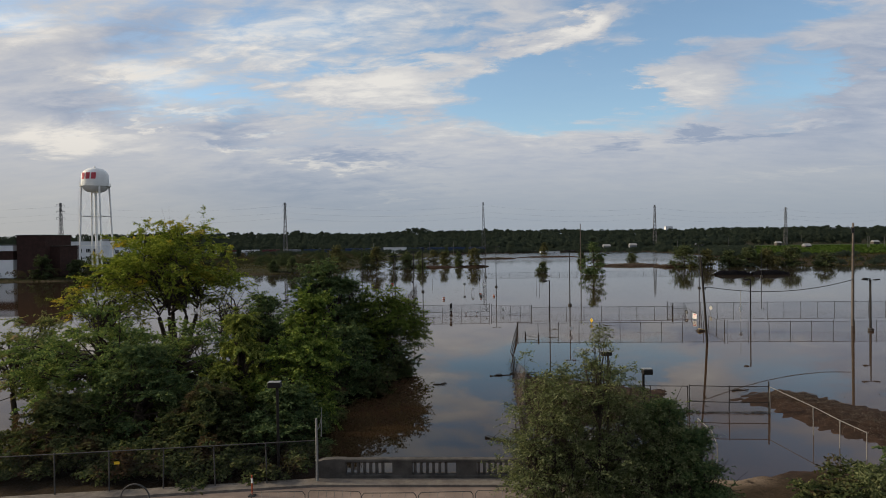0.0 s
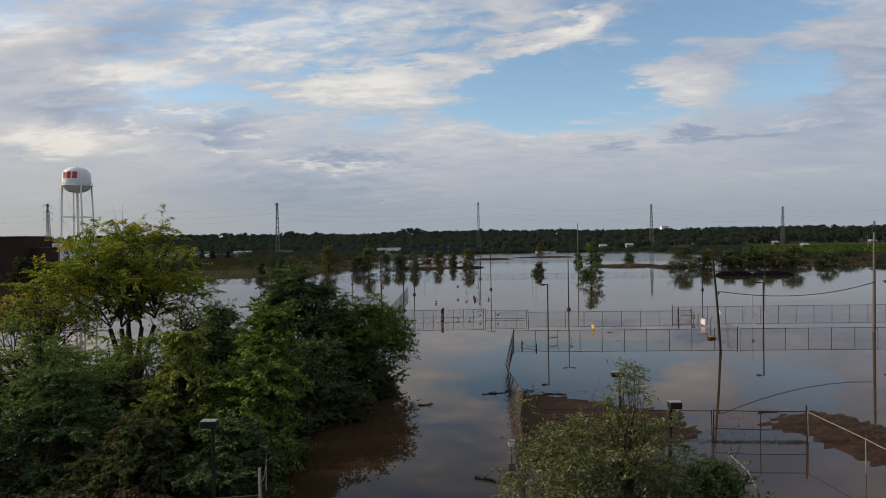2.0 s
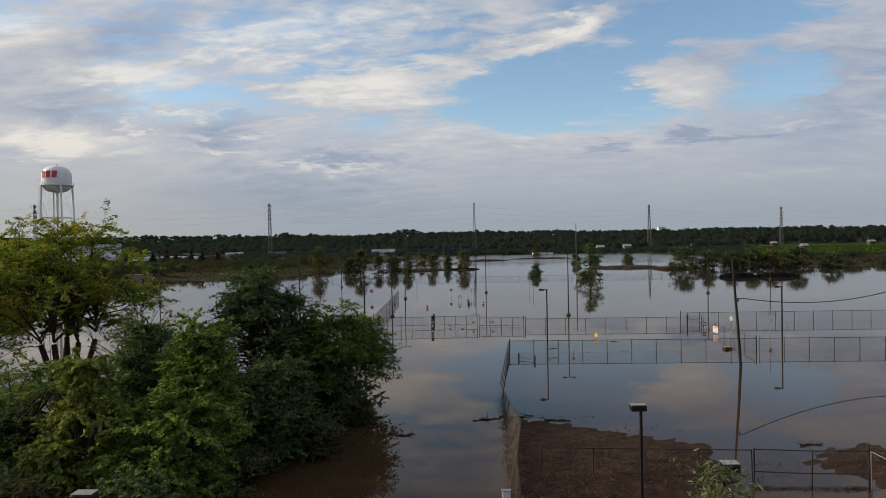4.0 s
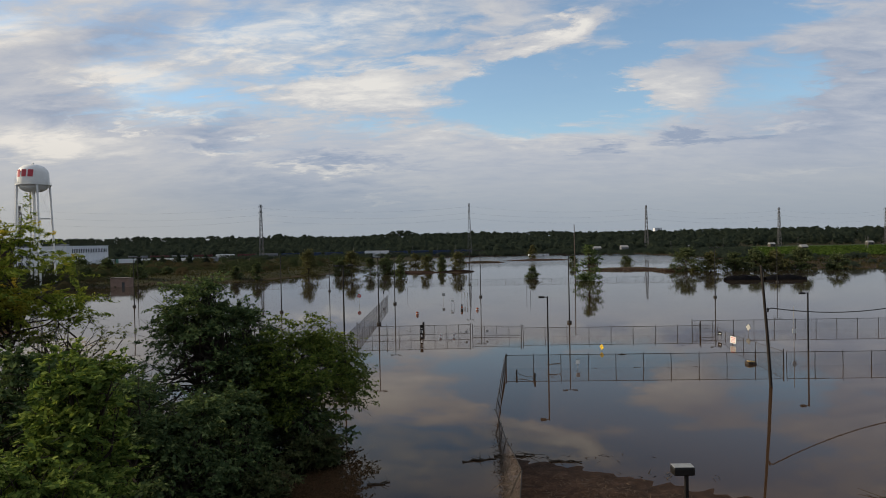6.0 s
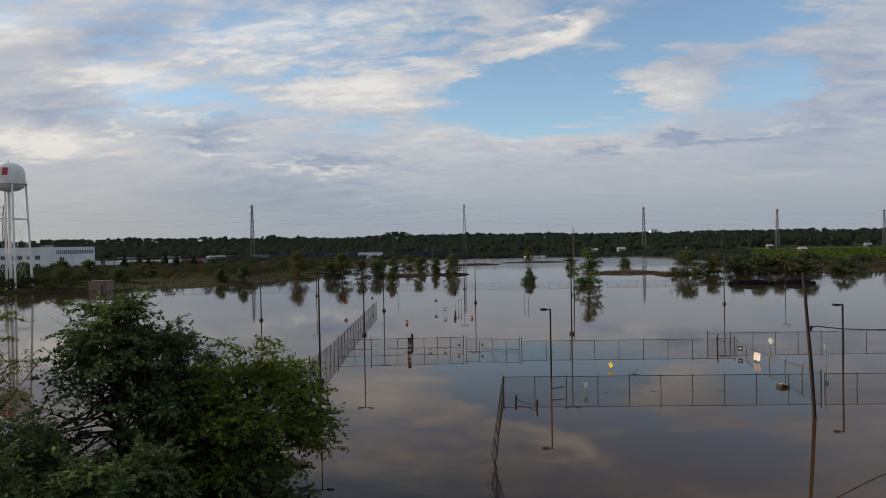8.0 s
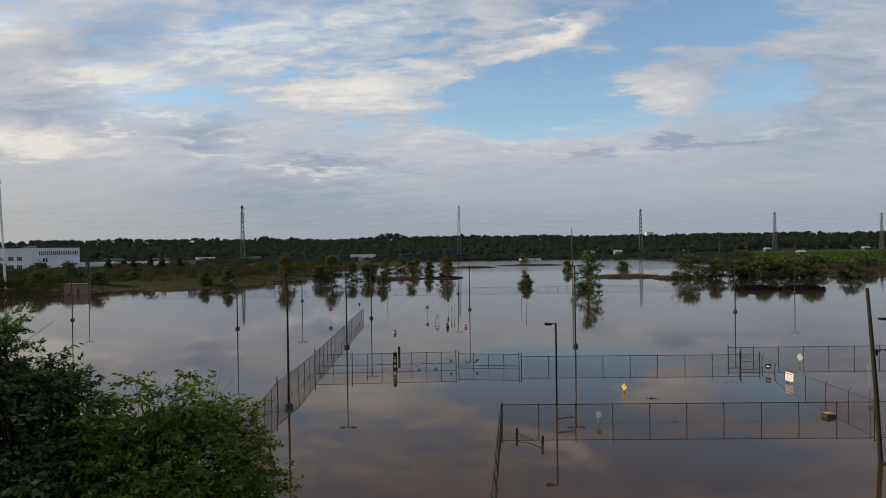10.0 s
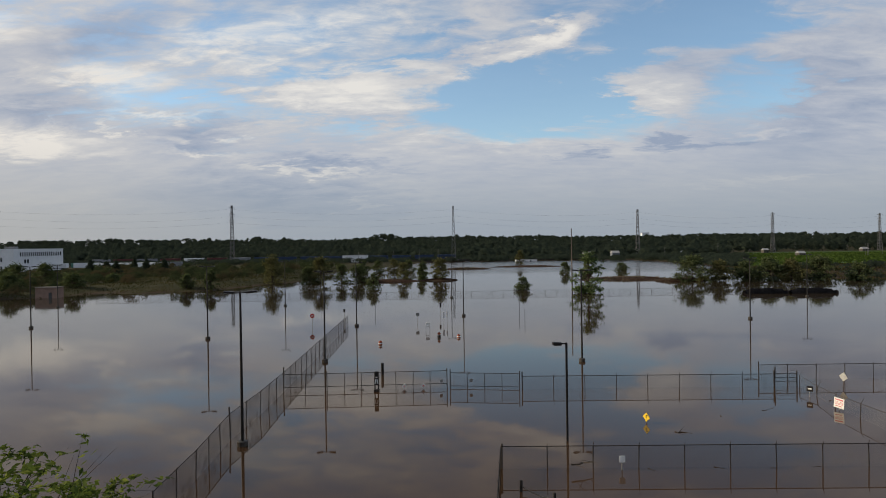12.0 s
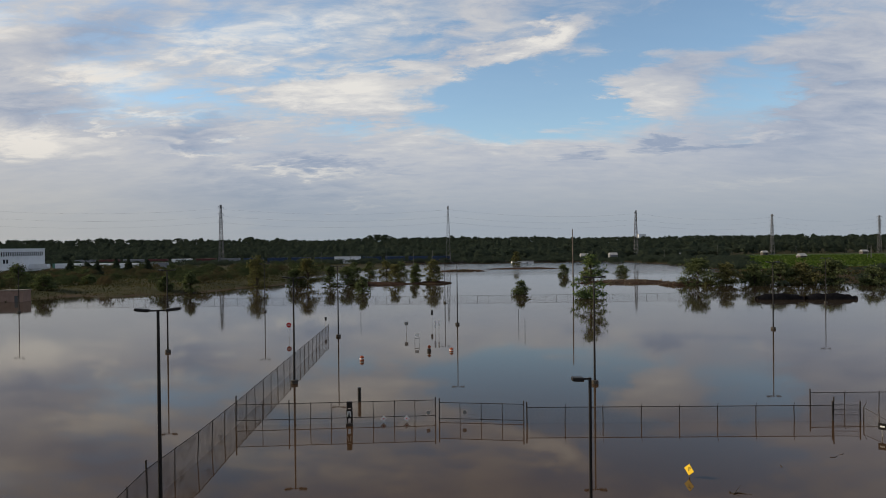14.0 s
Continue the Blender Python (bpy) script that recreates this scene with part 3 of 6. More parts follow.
def leaf_fronds(rng, centres, radii, count, length, width, droop=0.3, sprays=11):
    """Leaves strung along short sprays that radiate from each clump, so that the outline is ragged and layered."""
    w = radii ** 2
    pick = rng.choice(len(centres), count, p=w / w.sum())
    d = rng.normal(size=(len(centres), sprays, 3))
    d[:, :, 2] = d[:, :, 2] * 0.38 + 0.10
    d /= np.linalg.norm(d, axis=2, keepdims=True)
    reach = rng.uniform(0.55, 1.6, (len(centres), sprays))
    k = rng.integers(0, sprays, count)
    dk = d[pick, k]
    s = rng.uniform(0.12, 1.0, count) ** 0.75
    r = radii[pick] * reach[pick, k] * s
    p = centres[pick] + dk * r[:, None] + rng.normal(size=(count, 3)) * (0.10 * radii[pick] * (1.25 - 0.6 * s))[:, None] * np.array([1, 1, 0.45])
    p[:, 2] -= droop * 0.55 * radii[pick] * s ** 2
    side = np.cross(dk, np.array([0, 0, 1.0]))
    side /= np.linalg.norm(side, axis=1, keepdims=True) + 1e-9
    sgn = rng.choice((-1.0, 1.0), count)[:, None]
    t = dk * 0.6 + side * sgn * rng.uniform(0.3, 1.0, count)[:, None] + rng.normal(size=(count, 3)) * 0.35
    t[:, 2] -= droop * 0.8
    t /= np.linalg.norm(t, axis=1, keepdims=True)
    n = np.array([0, 0, 1.0]) + rng.normal(size=(count, 3)) * 0.45
    q = np.cross(t, n)
    q /= np.linalg.norm(q, axis=1, keepdims=True) + 1e-9
    ln = length * rng.uniform(0.6, 1.35, count)[:, None]
    wd = width * rng.uniform(0.6, 1.35, count)[:, None]
    mid = p + t * ln * 0.1
    return np.stack([p - t * ln * 0.5, mid + q * wd * 0.5, p + t * ln * 0.5, mid - q * wd * 0.5], 1).reshape(-1, 3)


def crown_lobes(rng, height, radius, low, count, lobe, column=False):
    """Clump centres in an uneven egg-shaped crown that reaches from low to height, or a fuller one that stays broad to its foot."""
    hz = (height - low) / 2
    out = []
    while column and len(out) < count:
        t, a = rng.uniform(0, 1), rng.uniform(0, 6.28)
        k = radius * (0.55 + 0.45 * math.sin(math.pi * min(1, t * 1.2 + 0.1))) * (1 - 0.75 * t ** 4) * rng.uniform(0.35, 0.95)
        out.append(np.array([math.cos(a) * k, math.sin(a) * k, low + t * (height - low)]))
    while len(out) < count:
        d = rng.normal(size=3)
        d /= np.linalg.norm(d)
        k = rng.uniform(0.45, 0.98)
        c = np.array([d[0] * radius * k, d[1] * radius * k, low + hz + d[2] * hz * k])
        out.append(c)
    c = np.array(out)
    r = lobe * rng.uniform(0.6, 1.3, count)
    c[:, 2] = np.clip(c[:, 2], low * 0.8 + r * 0.5, height - r * 0.6)
    return c, r


def tree(name, x, y, height, radius, low, mat, label, seed, leaves=30000, leaf=(0.30, 0.12), lobes=34, lobe=None, trunks=1, lean=(0, 0), z=None,
         group="", droop=0.3, category="tree", limb_scale=1.0, column=False, sprays=11):
    rng = np.random.default_rng(seed)
    base = at_ground(x, y) - 0.1 if z is None else z
    top = empty(name, pose(x, y, base), label, category, group)
    h = height - base
    c, r = crown_lobes(rng, h, radius, low, int(lobes * 1.5), (lobe or radius * 0.32) * 0.78, column)
    c[:, 0] = c[:, 0] + lean[0] * c[:, 2] / h
    c[:, 1] = c[:, 1] + lean[1] * c[:, 2] / h
    verts, faces = [], []

    def add(pts, rad, seg):
        v, f = sweep(pts, rad, seg)
        o = len(verts)
        verts.extend(v)
        faces.extend([tuple(i + o for i in q) for q in f])

    girth = (0.018 * h + 0.05) * limb_scale
    forks = []
    for k in range(trunks):
        a = rng.uniform(0, 6.28)
        spread = 0.0 if trunks == 1 else radius * 0.28
        foot = Vector((math.cos(a) * 0.25 * (trunks > 1), math.sin(a) * 0.25 * (trunks > 1), -0.3))
        fork = Vector((math.cos(a) * spread + lean[0] * 0.4, math.sin(a) * spread + lean[1] * 0.4, max(low * 0.9, h * 0.3)))
        mid = foot.lerp(fork, 0.5) + Vector(rng.normal(size=3) * 0.12)
        add([foot, mid, fork], [girth * 1.35, girth, girth * 0.8], 8)
        forks.append(fork)
    for i in range(len(c)):
        fork = forks[i % len(forks)]
        tip = Vector(c[i])
        start = fork.lerp(Vector((fork.x, fork.y, h * 0.75)), rng.uniform(0, 0.6)) if tip.z > fork.z else fork
        m1 = start.lerp(tip, 0.35) + Vector((0, 0, 0.10 * (tip - start).length)) + Vector(rng.normal(size=3) * 0.06 * radius)
        m2 = start.lerp(tip, 0.7) + Vector(rng.normal(size=3) * 0.06 * radius)
        g = girth * rng.uniform(0.28, 0.5)
        add([start, m1, m2, tip], [g, g * 0.7, g * 0.42, g * 0.15], 5)
        for _ in range(3):
            e = tip + Vector(rng.normal(size=3)) * float(r[i]) * 0.7
            s = m2.lerp(tip, rng.uniform(0, 0.8))
            add([s, s.lerp(e, 0.5) + Vector((0, 0, 0.08)), e], [g * 0.25, g * 0.16, g * 0.06], 4)
    trunk = raw_mesh("trunk", np.array([tuple(v) for v in verts]), 4, np.array(faces), BARK)
    trunk.polygons.foreach_set("use_smooth", [True] * len(trunk.polygons))
    part("trunk", trunk, BARK, top)
    if leaves:
        v = leaf_fronds(rng, c, r, int(leaves * 0.66), leaf[0] * 1.16, leaf[1] * 1.22, droop, sprays)
        v[:, 2] = np.maximum(v[:, 2], 0.05)
        part("crown", raw_mesh("crown", v, 4, np.arange(len(v)).reshape(-1, 4), mat), mat, top)
    return top


def scrub(name, mat, label, category, seed, spots, per, leaf, far=True):
    """Many low clumps as one mass. spots: rows of x, y, radius, height."""
    rng = np.random.default_rng(seed)
    spots = np.array(spots)
    c, r = [], []
    for x, y, rad, hgt in spots:
        g = at_ground(x, y)
        for _ in range(7):
            q = rng.normal(size=2) * 0.45 * rad
            rr = rad * rng.uniform(0.35, 0.6)
            c.append((x + q[0], y + q[1], max(g, -0.1) + hgt * rng.uniform(0.25, 0.8)))
            r.append(rr)
    c, r = np.array(c), np.array(r)
    v = (clump_blades if far else leaf_quads)(rng, c, r, int(per * len(spots)), leaf[0], leaf[1])
    v[:, 2] = np.maximum(v[:, 2], 0.0)
    corners = 3 if far else 4
    me = raw_mesh(name, v, corners, np.arange(len(v)).reshape(-1, corners), mat)
    return tagged(new(name, me), label, category, kind="stuff")


# trees on the near bank
tree("locust_tree", -31, 70, 16.5, 8.2, 7.8, LEAF_YELLOW, "tall locust tree turning yellow at its crown", 1, 64000, (0.30, 0.10), 70, 2.0, trunks=6, limb_scale=0.7)
tree("locust_tree", -35.5, 66, 11.4, 4.8, 5.6, LEAF_YELLOW, "smaller yellowing locust tree beside the tall one", 23, 16000, (0.22, 0.10), 50, 1.4, trunks=3, limb_scale=0.7)
tree("bare_tree", -26, 72, 10.4, 4.4, 3.2, LEAF_OLIVE, "thin half-bare tree standing in the flood", 2, 5200, (0.24, 0.09), 34, 1.3, trunks=3, limb_scale=0.8)
tree("locust_tree", -27, 48, 9.6, 5.0, 1.2, LEAF_GREEN, "broad green locust tree behind the fence", 3, 52000, (0.21, 0.09), 70, 1.45, trunks=2)
tree("locust_tree", -35, 53, 8.6, 4.2, 1.2, LEAF_OLIVE, "dusty olive tree at the water's edge", 4, 26000, (0.21, 0.09), 50, 1.2, trunks=2)
tree("vine_tree", -15.2, 46.0, 9.2, 2.2, 1.0, LEAF_VINE, "tree smothered in hanging vines", 5, 30000, (0.20, 0.13), 50, 0.95, droop=0.9, column=True)
tree("locust_tree", -10.9, 46.2, 7.9, 2.9, 1.2, LEAF_BRIGHT, "young bright green locust tree", 6, 40000, (0.22, 0.09), 60, 1.1)
tree("locust_tree", -10.9, 49.0, 10.9, 1.6, 3.2, LEAF_BRIGHT, "slim bright green locust tree above the others", 61, 26000, (0.24, 0.11), 40, 0.95)
tree("locust_tree", -21, 44, 7.4, 3.8, 0.8, LEAF_DARK, "dark green tree above the chain-link fence", 7, 34000, (0.21, 0.09), 54, 1.15, column=True)
tree("locust_tree", -10.9, 42.2, 4.9, 2.9, 0.6, LEAF_DARK, "dark green tree beside the street lamp", 8, 32000, (0.21, 0.09), 50, 1.1, column=True)
tree("shaded_bush", -15.5, 41.5, 5.2, 3.4, 0.4, LEAF_SHADED, "dense bush behind the fence, leaves darkened for shade", 9, 28000, (0.26, 0.09), 44, 1.05, category="bush", column=True)
tree("shaded_bush", -24.5, 40.5, 4.8, 3.4, 0.4, LEAF_SHADED, "dense bush behind the fence, leaves darkened for shade", 10, 26000, (0.26, 0.09), 44, 1.0, category="bush", column=True)
tree("walnut_tree", -14.6, 69.0, 11.8, 6.2, 1.0, LEAF_DARK, "full green tree standing in floodwater", 11, 66000, (0.22, 0.10), 110, 1.5, trunks=3, column=True)
tree("walnut_tree", -11.6, 69.4, 9.9, 3.4, 0.8, LEAF_DARK, "dark green tree crowded against a fuller one", 71, 26000, (0.22, 0.10), 54, 1.3, trunks=2, column=True)
tree("walnut_tree", -8.7, 71.0, 9.5, 5.5, 0.9, LEAF_LIGHT, "spreading green tree leaning over floodwater", 52, 58000, (0.23, 0.10), 104, 1.5, trunks=3, limb_scale=0.7, sprays=14)
tree("walnut_tree", -10.4, 62.4, 5.6, 3.2, 0.3, LEAF_DARK, "low dark tree standing in floodwater", 24, 30000, (0.22, 0.10), 54, 1.15, trunks=2, column=True)
tree("walnut_tree", -18, 60, 8.2, 4.4, 0.8, LEAF_DARK, "mid-green tree standing in floodwater", 13, 36000, (0.22, 0.10), 60, 1.35, trunks=2)
tree("locust_tree", -22, 53, 8.4, 4.4, 0.8, LEAF_GREEN, "green locust tree among the others", 18, 32000, (0.21, 0.09), 54, 1.35, trunks=2)
tree("locust_tree", -13.5, 57, 7.6, 4.4, 0.4, LEAF_DARK, "green locust tree at the water's edge", 19, 34000, (0.21, 0.09), 56, 1.3, trunks=2, column=True)
tree("locust_tree", -29, 59, 6.4, 4.2, 0.8, LEAF_GREEN, "green tree below the tall locust", 20, 32000, (0.21, 0.09), 54, 1.4, trunks=2)
tree("locust_tree", -20, 67.5, 5.6, 3.6, 0.4, LEAF_DARK, "dark tree standing in floodwater", 21, 30000, (0.22, 0.10), 60, 1.4, trunks=2)
tree("locust_tree", -15.8, 53.0, 9.8, 3.3, 1.0, LEAF_DARK, "dark green tree behind the vines", 64, 34000, (0.21, 0.09), 60, 1.1, column=True)
tree("walnut_tree", -10.6, 58.6, 6.4, 3.3, 0.4, LEAF_DARK, "low dark tree at the water's edge", 62, 20000, (0.22, 0.10), 46, 1.0, trunks=2, column=True)
tree("walnut_tree", -7.6, 68.0, 5.2, 3.0, 0.3, LEAF_DARK, "low dark tree standing in floodwater", 63, 14000, (0.22, 0.10), 36, 0.9, trunks=2, column=True)
for x, y, h, r, n, seed in ((3.2, 28.0, 9.8, 1.75, 36000, 14), (4.3, 28.3, 9.9, 2.1, 38000, 25), (5.9, 28.5, 9.1, 2.1, 36000, 30), (7.4, 28.9, 8.0, 1.9, 32000, 33)):
    tree("willow_bush", x, y, h, r, 0.3, LEAF_WILLOW, "loose olive willow bush beside the road", seed, n, (0.115, 0.036), 70, 0.92, trunks=5, sprays=12, limb_scale=0.32)
tree("willow_sapling", 5.45, 27.7, 10.5, 1.1, 6.6, LEAF_WILLOW, "thin upright willow shoot above the bushes", 22, 5600, (0.10, 0.03), 22, 0.5, column=True, sprays=16, limb_scale=0.3)
tree("willow_bush", 8.4, 29.2, 7.3, 2.0, 0.4, LEAF_DARK, "dense dark bush beside the road", 15, 46000, (0.12, 0.045), 64, 0.72, trunks=3, column=True, sprays=24)
tree("willow_bush", 9.6, 29.4, 6.0, 1.7, 0.3, LEAF_DARK, "dense dark bush beside the road", 31, 30000, (0.12, 0.045), 50, 0.68, trunks=3, column=True, sprays=24)
tree("road_bush", 17.6, 33.4, 2.0, 2.3, 0.2, LEAF_SHADED, "low olive bush on the near bank", 16, 9000, (0.20, 0.08), 30, 0.6, category="bush")
tree("road_bush", 21.6, 34.4, 2.3, 2.3, 0.2, LEAF_WILLOW, "low olive bush on the near bank", 26, 9000, (0.20, 0.08), 30, 0.6, category="bush")
tree("road_bush", 25.2, 38.2, 2.6, 2.4, 0.2, LEAF_DARK, "rounded green bush on the near bank", 17, 12000, (0.20, 0.08), 30, 0.7, category="bush")
tree("drowned_shrub", -6.6, 66.0, 2.4, 2.0, 0.2, LEAF_SHADED, "drowned grey-green shrub at the water's edge", 27, 9000, (0.24, 0.10), 30, 0.8, category="bush", z=-0.6)
tree("drowned_shrub", -7.8, 59.6, 2.2, 2.0, 0.2, LEAF_SHADED, "drowned grey-green shrub at the water's edge", 28, 7000, (0.24, 0.10), 26, 0.7, category="bush", z=-0.6)

# trees out in the flood: x, y, height, radius, low, kind
FLOODED = [
    (-82, 271, 5.6, 2.6, 0.6, 0), (-73.5, 270, 6.8, 2.9, 0.6, 0), (-60, 298, 11.8, 4.8, 1.2, 1), (-41, 297, 10.2, 4.6, 0.9, 1),
    (-34, 302, 7.4, 3.6, 0.8, 0), (-27, 300, 7.2, 4.8, 0.4, 0), (-17.5, 262, 5.2, 2.6, 0.4, 0), (-10, 309, 7.4, 3.2, 0.6, 1),
    (-3, 320, 6.6, 2.4, 0.8, 0), (4.5, 309, 9.2, 4.0, 1.0, 1), (30.2, 251, 3.9, 2.6, 0.3, 0), (46.7, 235, 11.9, 4.6, 0.8, 2),
    (-188, 318, 8.5, 4.5, 0.5, 0), (-176, 322, 7.5, 4.0, 0.5, 0), (-163, 306, 9.5, 5.4, 0.5, 0), (-150, 304, 9.2, 5.0, 0.5, 0), (-139, 330, 6.5, 3.6, 0.5, 0), (-122, 300, 5.0, 3.0, 0.5, 0),
    (64, 355, 5.4, 3.0, 0.4, 0), (72, 345, 4.2, 2.4, 0.4, 1), (96, 372, 4.0, 3.6, 0.3, 0), (95, 281, 9.4, 7.0, 0.8, 0), (104, 279, 7.6, 4.4, 0.8, 1),
    (113, 278, 7.4, 4.6, 0.5, 0), (120.5, 277, 8.4, 5.0, 0.5, 0), (128, 276, 7.8, 5.0, 0.5, 1), (137.5, 275, 8.6, 5.6, 0.5, 0), (150, 273, 6.2, 4.6, 0.4, 0), (62, 505, 9.5, 4.0, 1.0, 1),
    (-34, 374, 6.8, 3.8, 0.5, 0), (-27, 380, 6.4, 3.6, 0.5, 0), (-19, 384, 7.0, 4.2, 0.5, 1), (-11, 378, 6.6, 3.6, 0.5, 0), (-4, 372, 6.0, 3.2, 0.5, 0), (-46, 300, 6.8, 4.4, 0.4, 0),
    (-120, 270, 6.5, 4.0, 0.5, 0), (-136, 262, 7.0, 4.4, 0.5, 0), (-150, 262, 7.6, 4.8, 0.5, 0),
]
for i, (x, y, h, r, low, kind) in enumerate(FLOODED):
    tree("flooded_tree", x, y, h, r, 0.3, (LEAF_FLOOD, LEAF_RUST, LEAF_DARK)[kind], "dark bushy tree on the far bank" if at_ground(x, y) > 0.3 else ("small dark tree standing in the flood", "small brown-green tree standing in the flood", "tall leafy green tree standing in the flood")[kind], 40 + i,
         int(1500 + (150 if x > 90 else 95) * r * h), (0.52, 0.32), 34, r * 0.40, group="trees in the flood", z=-0.6 if at_ground(x, y) < 0.3 else None, column=True, sprays=26)

# woods along the skyline
def far_woods():
    """Woods that climb a slope, row behind row, from the far shore to the skyline."""
    rng = np.random.default_rng(77)
    c, r = [], []
    for y0 in (612, 650, 690, 735, 785, 840, 900, 965, 1035, 1100, 1150, 1175):
        x = -0.80 * y0
        while x < 0.82 * y0:
            x += rng.uniform(4.5, 9.0) * (0.75 + y0 / 2400) * (0.6 if y0 >= 1150 else 1.0)
            y = y0 + rng.uniform(-16, 16) + 8 * math.sin(x * 0.03)
            if x - 4.5 > 0.49 * (y - 65) - 12 and y < 735:
                continue
            h = 0.036 * (y - 430)
            if y0 >= 1150:
                hump = 6.5 * math.exp(-((x + 88) / 24) ** 2) + 6.5 * math.exp(-((x + 310) / 20) ** 2)
                h = 26.6 + 1.6 * math.sin(x * 0.011 + 1.3) + 1.2 * math.sin(x * 0.043) + hump - max(0, x - 200) * 0.005 + (1 - math.exp(min(0, x + 250) / 150)) * 3.0
            h += rng.normal() * 0.9
            w = rng.uniform(4.5, 8.0) * (0.7 + y0 / 2400)
            for _ in range(16):
                a = rng.uniform(0, 6.28)
                t = rng.uniform(0.05, 1) ** 0.6
                q = w * 0.75 * (1 - 0.6 * t ** 3) * rng.uniform(0.2, 1)
                c.append((x + math.cos(a) * q, y + math.sin(a) * q, 0.8 + h * 0.9 * t))
                r.append(rng.uniform(0.22, 0.40) * w)
    c, r = np.array(c), np.array(r)
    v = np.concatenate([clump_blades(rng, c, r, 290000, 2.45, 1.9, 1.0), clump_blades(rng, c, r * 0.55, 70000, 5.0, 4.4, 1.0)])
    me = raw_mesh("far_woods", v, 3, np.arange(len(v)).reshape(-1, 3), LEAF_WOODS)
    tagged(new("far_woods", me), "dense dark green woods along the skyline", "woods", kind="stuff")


far_woods()

rng = np.random.default_rng(5)
spots = []
for _ in range(230):                                           # scrub on the left bank
    y = rng.uniform(285, 430)
    x = rng.uniform(-260, -68 + (y - 290) * 0.12)
    if at_ground(x, y) > 0.6 and not (x < -190 and y > 360):
        spots.append((x, y, rng.uniform(2, 5), rng.uniform(1.5, 4.0) + max(0, (y - 340) * 0.02)))
for _ in range(60):
    spots.append((rng.uniform(-200, -121), rng.uniform(228, 300), rng.uniform(2, 4.5), rng.uniform(1.5, 4.0)))
scrub("bank_scrub", LEAF_SCRUB, "dark scrub and brambles on the far bank", "scrub", 6, spots, 260, (0.85, 0.5))
spots = []
for _ in range(120):                                           # scrub along the right bank and the distant shore
    x = rng.uniform(118, 420)
    spots.append((x, rng.uniform(274, 330), rng.uniform(2, 4), rng.uniform(0.8, 2.4)))
for _ in range(420):
    x = rng.uniform(-330, 190)
    spots.append((x, rng.uniform(522 if x < -20 or x > 115 else 566, 590), rng.uniform(3, 6), rng.uniform(1.5, 4.0) if x > -30 else rng.uniform(1, 3)))
for _ in range(170):
    y = rng.uniform(395, 575)
    spots.append((rng.uniform(163, 0.49 * (y - 65) + 6), y, rng.uniform(3, 6), rng.uniform(0.8, 2.2)))
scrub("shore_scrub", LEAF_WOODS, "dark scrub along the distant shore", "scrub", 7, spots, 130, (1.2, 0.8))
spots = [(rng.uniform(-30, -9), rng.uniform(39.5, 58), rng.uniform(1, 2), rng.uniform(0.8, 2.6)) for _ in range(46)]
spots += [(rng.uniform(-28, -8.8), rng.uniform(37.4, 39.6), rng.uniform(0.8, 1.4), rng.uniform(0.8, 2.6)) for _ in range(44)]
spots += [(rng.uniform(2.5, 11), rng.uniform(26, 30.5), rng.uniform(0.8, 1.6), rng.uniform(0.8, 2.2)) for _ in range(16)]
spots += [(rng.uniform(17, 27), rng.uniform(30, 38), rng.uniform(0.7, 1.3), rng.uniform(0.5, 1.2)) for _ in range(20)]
# the leaf colour itself carries the shade below the trees
scrub("undergrowth", LEAF_SHADED, "undergrowth below the trees, darkened for their shade", "undergrowth", 8, spots, 560, (0.26, 0.13), False)

# reeds and tall grass on the banks
def reeds(name, label, seed, area, count, size, mat, where=None):
    r = np.random.default_rng(seed)
    x, y = r.uniform(area[0], area[1], count), r.uniform(area[2], area[3], count)
    z = ground_height(x, y)[0]
    keep = (z > 0.02) & (where(x, y) if where else True)
    x, y, z = x[keep], y[keep], z[keep]
    n = len(x)
    a = r.uniform(0, 6.28, n)
    h, w = size[0] * r.uniform(0.5, 1.4, n), size[1] * r.uniform(0.5, 1.4, n)
    p = np.stack([x, y, z - 0.05], 1)
    s = np.stack([np.cos(a), np.sin(a), 0 * a], 1) * w[:, None] / 2
    t = np.stack([r.normal(size=n) * 0.3 * h, r.normal(size=n) * 0.3 * h, h], 1)
    v = np.stack([p - s, p + s, p + t + s * 0.4, p + t - s * 0.4], 1).reshape(-1, 3)
    me = raw_mesh(name, v, 4, np.arange(len(v)).reshape(-1, 4), mat)
    return tagged(new(name, me), label, "grass", kind="stuff")


